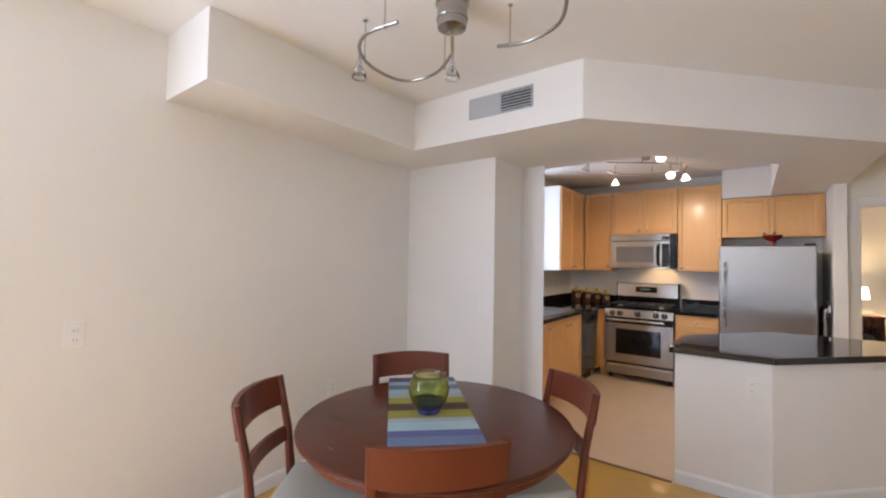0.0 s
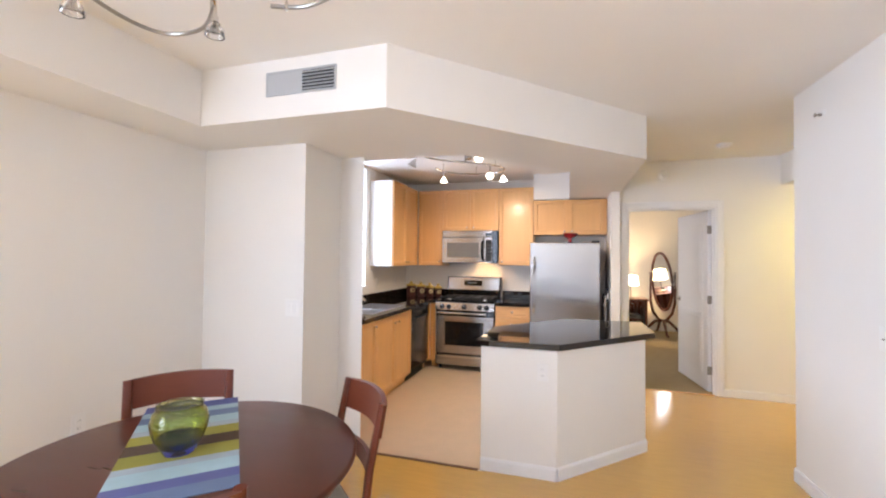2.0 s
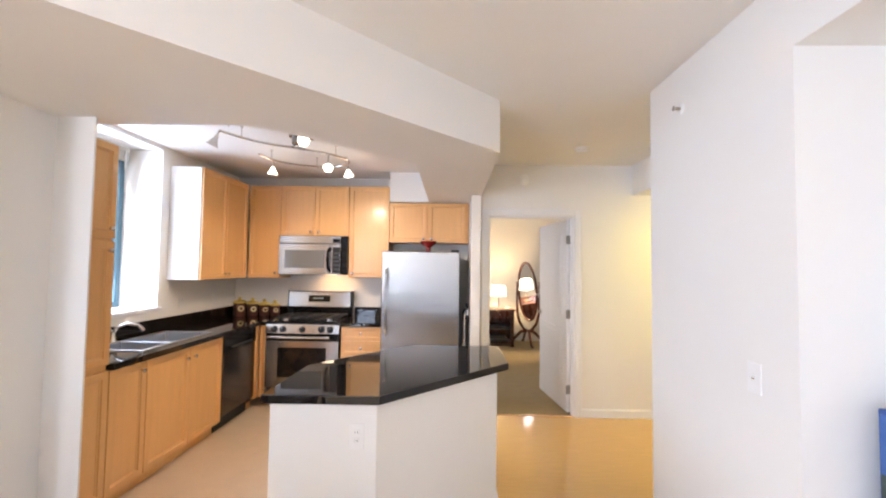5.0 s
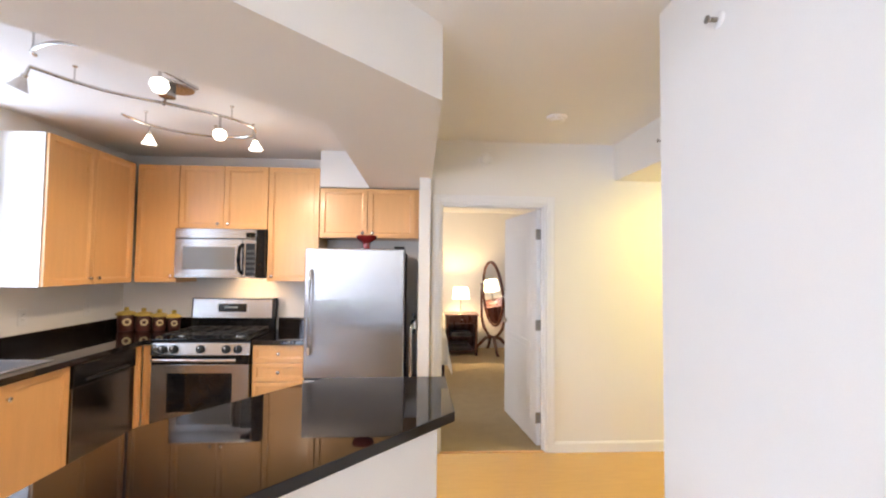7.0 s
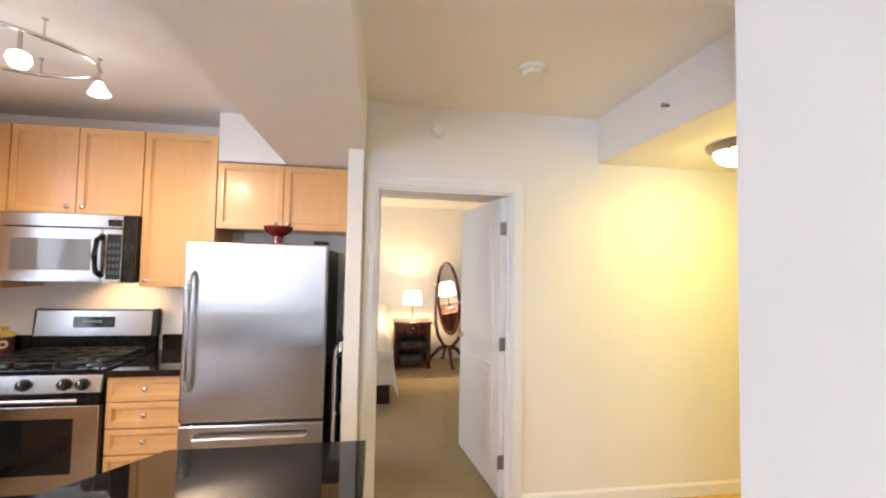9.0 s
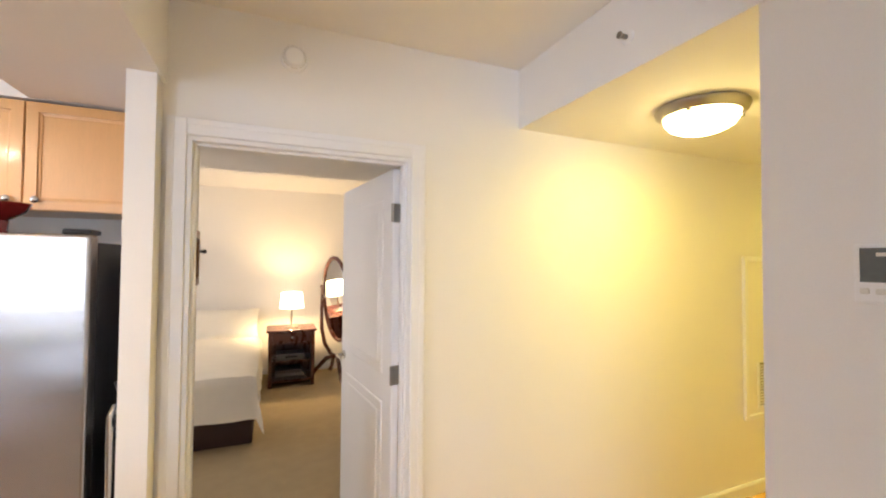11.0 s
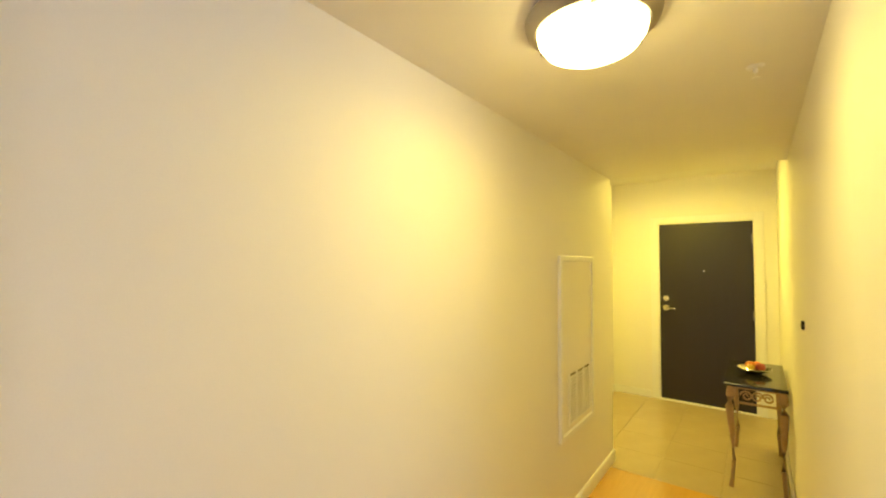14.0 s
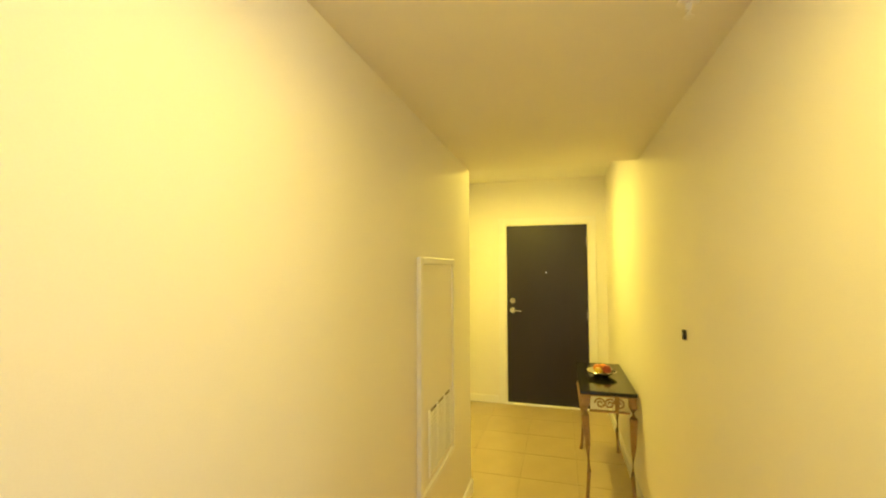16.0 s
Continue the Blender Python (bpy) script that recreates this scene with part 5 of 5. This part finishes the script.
part("back_panel", box(0.045, NW - 0.045, ND2 - 0.03, ND2 - 0.015, 0.06, NH - 0.025), MAHOG, ns)
part("shelf", box(0.025, NW - 0.025, 0.02, ND2 - 0.03, 0.30, 0.32), MAHOG, ns)
part("shelf", box(0.025, NW - 0.025, 0.01, ND2 - 0.03, 0.06, 0.085), MAHOG, ns)
GREYDEV = mat("device_grey", (0.10, 0.10, 0.105), 0.3, vary=0.1, bump=0.0)
bx1 = thing("media_box", "dark grey media box on the nightstand shelf", "media box", pose(1.44, 9.47, 0.3205))
part("case", box(0, 0.33, 0, 0.26, 0, 0.07, 0.006, 2), GREYDEV, bx1)
part("slot", box(0.1, 0.24, -0.002, 0.002, 0.03, 0.045), BLACK, bx1)
for k, (z, w, tone) in enumerate(((0.0855, 0.36, (0.05, 0.05, 0.055)), (0.1265, 0.33, (0.14, 0.145, 0.155)), (0.1615, 0.30, (0.06, 0.06, 0.07)))):
    bk = thing("magazine_stack", "stacked magazines on the lower nightstand shelf", "magazines", pose(1.43, 9.46, z), "magazines in the nightstand")
    part("cover", box(0, w, 0, 0.27, 0, 0.034, 0.002), mat("magazine_tone", tone, 0.4), bk)
    part("pages", box(0.004, w + 0.003, 0.004, 0.266, 0.004, 0.03), SLAT, bk)
tl = thing("table_lamp", "slim table lamp with a glowing drum shade", "lamp", pose(1.615, 9.64, NH + 0.0005))
part("base", lathe([(0, 0), (0.085, 0), (0.085, 0.01), (0.06, 0.018), (0.014, 0.024), (0.011, 0.03), (0, 0.03)], 28), NICKEL, tl, smooth=True)
part("stem", lathe([(0.010, 0.03), (0.014, 0.08), (0.010, 0.20), (0.010, 0.30), (0, 0.30)], 14), NICKEL, tl, smooth=True)
part("shade", lathe([(0.148, 0.25), (0.125, 0.44), (0.122, 0.44), (0.145, 0.25)], 40), glow("lamp_shade_glow", (1.0, 0.78, 0.44), 6.5), tl, "cream fabric drum shade, lit", smooth=True)

# cheval mirror
MIR = mat("mirror_silver", (0.9, 0.9, 0.9), 0.02, 1.0, vary=0.0, bump=0.0, rough_vary=0.0)
cm = thing("cheval_mirror", "oval cheval mirror in a dark turned wooden stand", "mirror", pose(2.19, 9.70, 0, 0, 0, -46))


def oval(a, b, z, n=48, y=0.0):
    return [(a * math.cos(2 * math.pi * k / n), y, z + b * math.sin(2 * math.pi * k / n)) for k in range(n)]


part("frame", moved(tube(oval(0.208, 0.565, 0), 0.027, 10, True), pose(0, 0, 1.03, 7)), MAHOG, cm, "dark oval frame", True)
bm = bmesh.new()
bm.faces.new([bm.verts.new(p) for p in oval(0.2, 0.555, 0, 48, -0.004)])
r_ = bmesh.ops.extrude_face_region(bm, geom=bm.faces[:])
bmesh.ops.translate(bm, verts=[v for v in r_["geom"] if isinstance(v, bmesh.types.BMVert)], vec=(0, 0.008, 0))
bmesh.ops.recalc_face_normals(bm, faces=bm.faces[:])
part("glass", moved(bm, pose(0, 0, 1.03, 7)), MIR, cm, "mirror glass")
for s in (-1, 1):
    part("post", tube([(s * 0.10, 0.01, 0.30), (s * 0.20, 0.01, 0.42), (s * 0.255, 0.01, 0.62), (s * 0.262, 0.01, 0.9), (s * 0.258, 0.01, 1.15), (s * 0.262, 0.01, 1.22)], [0.026, 0.026, 0.024, 0.021, 0.019, 0.026], 10), MAHOG, cm, smooth=True)
    part("pivot", cyl((s * 0.2, 0, 1.03), (s * 0.275, 0.01, 1.03), 0.012, seg=12), NICKEL, cm)
    for q in (-1, 1):
        part("foot", tube([(s * 0.03, 0, 0.27), (s * 0.10, q * 0.08, 0.25), (s * 0.19, q * 0.16, 0.12), (s * 0.25, q * 0.21, 0.02), (s * 0.28, q * 0.23, 0.02)], [0.03, 0.03, 0.025, 0.022, 0.028], 8), MAHOG, cm, smooth=True)
part("stretcher", tube([(-0.12, 0.01, 0.30), (0, 0.01, 0.27), (0.12, 0.01, 0.30)], 0.02, 8), MAHOG, cm, smooth=True)

# cross and picture
cr = thing("wall_cross", "small dark ornate cross hung on the bedroom wall", "wall cross", pose(0.47, BYF, 1.645))
part("upright", box(-0.018, 0.018, -0.02, -0.002, -0.11, 0.085, 0.004, 2), BLACKMATT, cr)
part("arm", box(-0.08, 0.08, -0.022, -0.004, 0.0, 0.036, 0.004, 2), BLACKMATT, cr)
for x, z in ((-0.085, 0.018), (0.085, 0.018), (0, 0.09), (0, -0.11)):
    part("tip", moved(lathe([(0, -0.01), (0.026, -0.006), (0.026, 0.006), (0, 0.01)], 16), pose(x, -0.013, z, 90)), BLACKMATT, cr, smooth=True)
pf = thing("framed_picture", "small wooden framed picture inside the bedroom door", "picture", pose(0.975, 6.37, 1.575, 0, 0, 90))
OLDW = mat("frame_wood", (0.16, 0.065, 0.025), 0.4, vary=0.3)
for x0, x1, z0, z1 in ((-0.16, 0.16, 0.105, 0.145), (-0.16, 0.16, -0.145, -0.105), (-0.16, -0.12, -0.105, 0.105), (0.12, 0.16, -0.105, 0.105)):
    part("moulding", box(x0, x1, -0.028, -0.001, z0, z1, 0.006, 2), OLDW, pf)
part("mat_board", box(-0.12, 0.12, -0.012, -0.004, -0.105, 0.105), mat("mat_board", (0.42, 0.38, 0.32), 0.6), pf, "pale print behind glass")
part("print", box(-0.07, 0.07, -0.014, -0.011, -0.06, 0.06), mat("print_tone", (0.24, 0.22, 0.20), 0.4, vary=0.4, scale=30), pf)

# ---- hall and entry ----
hl = thing("ceiling_light", "flush dome ceiling light with metal rim, lit", "ceiling light", pose(3.105, 5.20, HLOW, 180) @ Matrix.Diagonal((0.96, 0.96, 0.96, 1)))
part("rim", lathe([(0, 0), (0.186, 0), (0.192, 0.010), (0.186, 0.030), (0.163, 0.046), (0.156, 0.045), (0, 0.04)], 56), NICKEL, hl, "brushed nickel rim", True)
dome = part("dome", lathe([(0.155, 0.044), (0.150, 0.066), (0.131, 0.092), (0.091, 0.112), (0.045, 0.122), (0, 0.125)], 56), glow("hall_dome_glow", (1.0, 0.80, 0.30), 19.0), hl, "frosted white glass dome", True)
for k in range(3):
    a = radians(120 * k + 40)
    part("clip", box(0.163 * math.cos(a) - 0.008, 0.163 * math.cos(a) + 0.008, 0.163 * math.sin(a) - 0.008, 0.163 * math.sin(a) + 0.008, 0.044, 0.058, 0.002), NICKEL, hl)
copy_thing(hl, pose(6.2, 5.55, TOP, 180))

GILT = mat("pickled_wood", (0.38, 0.24, 0.14), 0.5, vary=0.2, scale=8, fine=80, bump=0.1)
DTOP = mat("dark_stone_top", (0.018, 0.017, 0.019), 0.12, vary=0.3, scale=30, bump=0.0)
co_ = thing("console_table", "slim console table with cabriole legs, scrollwork and black top", "console table", pose(5.55, 4.69, 0))
LX, LY, CH = 0.86, 0.335, 0.732
part("top", box(-0.02, LX, -0.005, LY + 0.02, CH - 0.025, CH, 0.006, 2), DTOP, co_, "polished black top")
part("apron", join(box(0.02, LX - 0.03, 0.012, 0.024, CH - 0.045, CH - 0.025), box(0.02, LX - 0.03, LY - 0.024, LY - 0.012, CH - 0.045, CH - 0.025), box(0.012, 0.024, 0.02, LY - 0.02, CH - 0.04, CH - 0.025), box(0.012, 0.024, 0.04, LY - 0.04, CH - 0.145, CH - 0.13, 0.003), box(LX - 0.042, LX - 0.03, 0.02, LY - 0.02, CH - 0.04, CH - 0.025), box(0.02, LX - 0.03, LY - 0.024, LY - 0.012, CH - 0.145, CH - 0.13, 0.003)), GILT, co_)
for x, sx in ((0.025, -1), (LX - 0.045, 1)):
    for yy, sy in ((0.025, -1), (LY - 0.025, 1)):
        o = 0.014
        ky = 0.3 if sy < 0 else 1.0
        part("leg", tube([(x, yy, CH - 0.027), (x + sx * o * 0.6, yy + sy * o * 0.6 * ky, CH - 0.10), (x + sx * o, yy + sy * o * ky, CH - 0.17), (x + sx * 0.004, yy, 0.36), (x - sx * 0.006, yy - sy * 0.006, 0.18), (x + sx * 0.006, yy + sy * 0.005 * ky, 0.05), (x + sx * 0.014, yy + sy * 0.012 * ky, 0.0)], [0.026, 0.028, 0.026, 0.017, 0.013, 0.012, 0.016], 10), GILT, co_, smooth=True)


def scroll(cy, cz, s, r=0.036):
    return [(0.018, cy + s * r * (1 - k / 34) * math.cos(k * 0.36), cz + r * (1 - k / 34) * math.sin(k * 0.36)) for k in range(28)]


for cy, s in ((0.105, 1), (0.165, -1), (0.225, 1)):
    part("scroll", tube(scroll(cy, CH - 0.086, s), 0.006, 6), GILT, co_, "curled scrollwork", True)
for k in range(8):
    part("scroll", tube([(0.07 + 0.093 * k + 0.04 * (1 - j / 34) * math.cos(j * 0.36) * (1 if k % 2 else -1), LY - 0.018, CH - 0.086 + 0.036 * (1 - j / 34) * math.sin(j * 0.36)) for j in range(26)], 0.005, 6), GILT, co_, "curled scrollwork", True)
fb = thing("fruit_bowl", "shallow silver bowl of fruit on the console", "bowl", pose(5.97, 4.87, CH + 0.0005) @ Matrix.Diagonal((0.85, 0.85, 0.85, 1)))
part("dish", lathe([(0, 0), (0.04, 0), (0.06, 0.006), (0.10, 0.025), (0.13, 0.045), (0.126, 0.048), (0.09, 0.03), (0, 0.012)], 36), CHROME, fb, "polished metal dish", True)
for nm, (x, yy, r), colr in (("orange", (0.01, 0.03, 0.04), (0.5, 0.15, 0.02)), ("apple", (-0.02, -0.045, 0.039), (0.25, 0.03, 0.02)), ("lemon", (-0.055, 0.03, 0.032), (0.5, 0.34, 0.04)), ("peach", (0.05, -0.02, 0.038), (0.72, 0.26, 0.06))):
    fruit = mat(nm + "_skin", colr, 0.35, vary=0.2, scale=20, bump=0.05)
    z = 0.022 + r
    solo(nm, lathe([(0, -r * 0.96), (r * 0.5, -r * 0.84), (r * 0.88, -r * 0.45), (r, 0.05 * r), (r * 0.86, r * 0.55), (r * 0.5, r * 0.88), (r * 0.12, r * 0.93), (0, r * 0.86)], 24), fruit, "ripe " + nm + " lying in the silver bowl", "fruit", pose(5.97 + 0.85 * x, 4.87 + 0.85 * yy, CH + 0.85 * z) @ Matrix.Diagonal((0.85, 0.85, 0.85, 1)), "fruit in the bowl", smooth=True)

# entry tiles, laid square
TS = 0.413
tile_mesh = mesh_of("tile", box(0.002, TS - 0.002, 0.002, TS - 0.002, -0.02, 0.0, 0.0015), TILE)
fl_e = bpy.data.objects["floor_entry"]
nx = int((XE - (XV - 0.13)) / TS) + 1
for i in range(nx):
    for j in range(5):
        x, yy = XV - 0.13 + i * TS, YV + 0.01 - (5 - j) * TS
        if x + TS > XE + 0.02 or yy + TS > YV + T:
            continue
        ob = new("tile", tile_mesh)
        ob.parent = fl_e
        ob.location = (x, yy, 0)
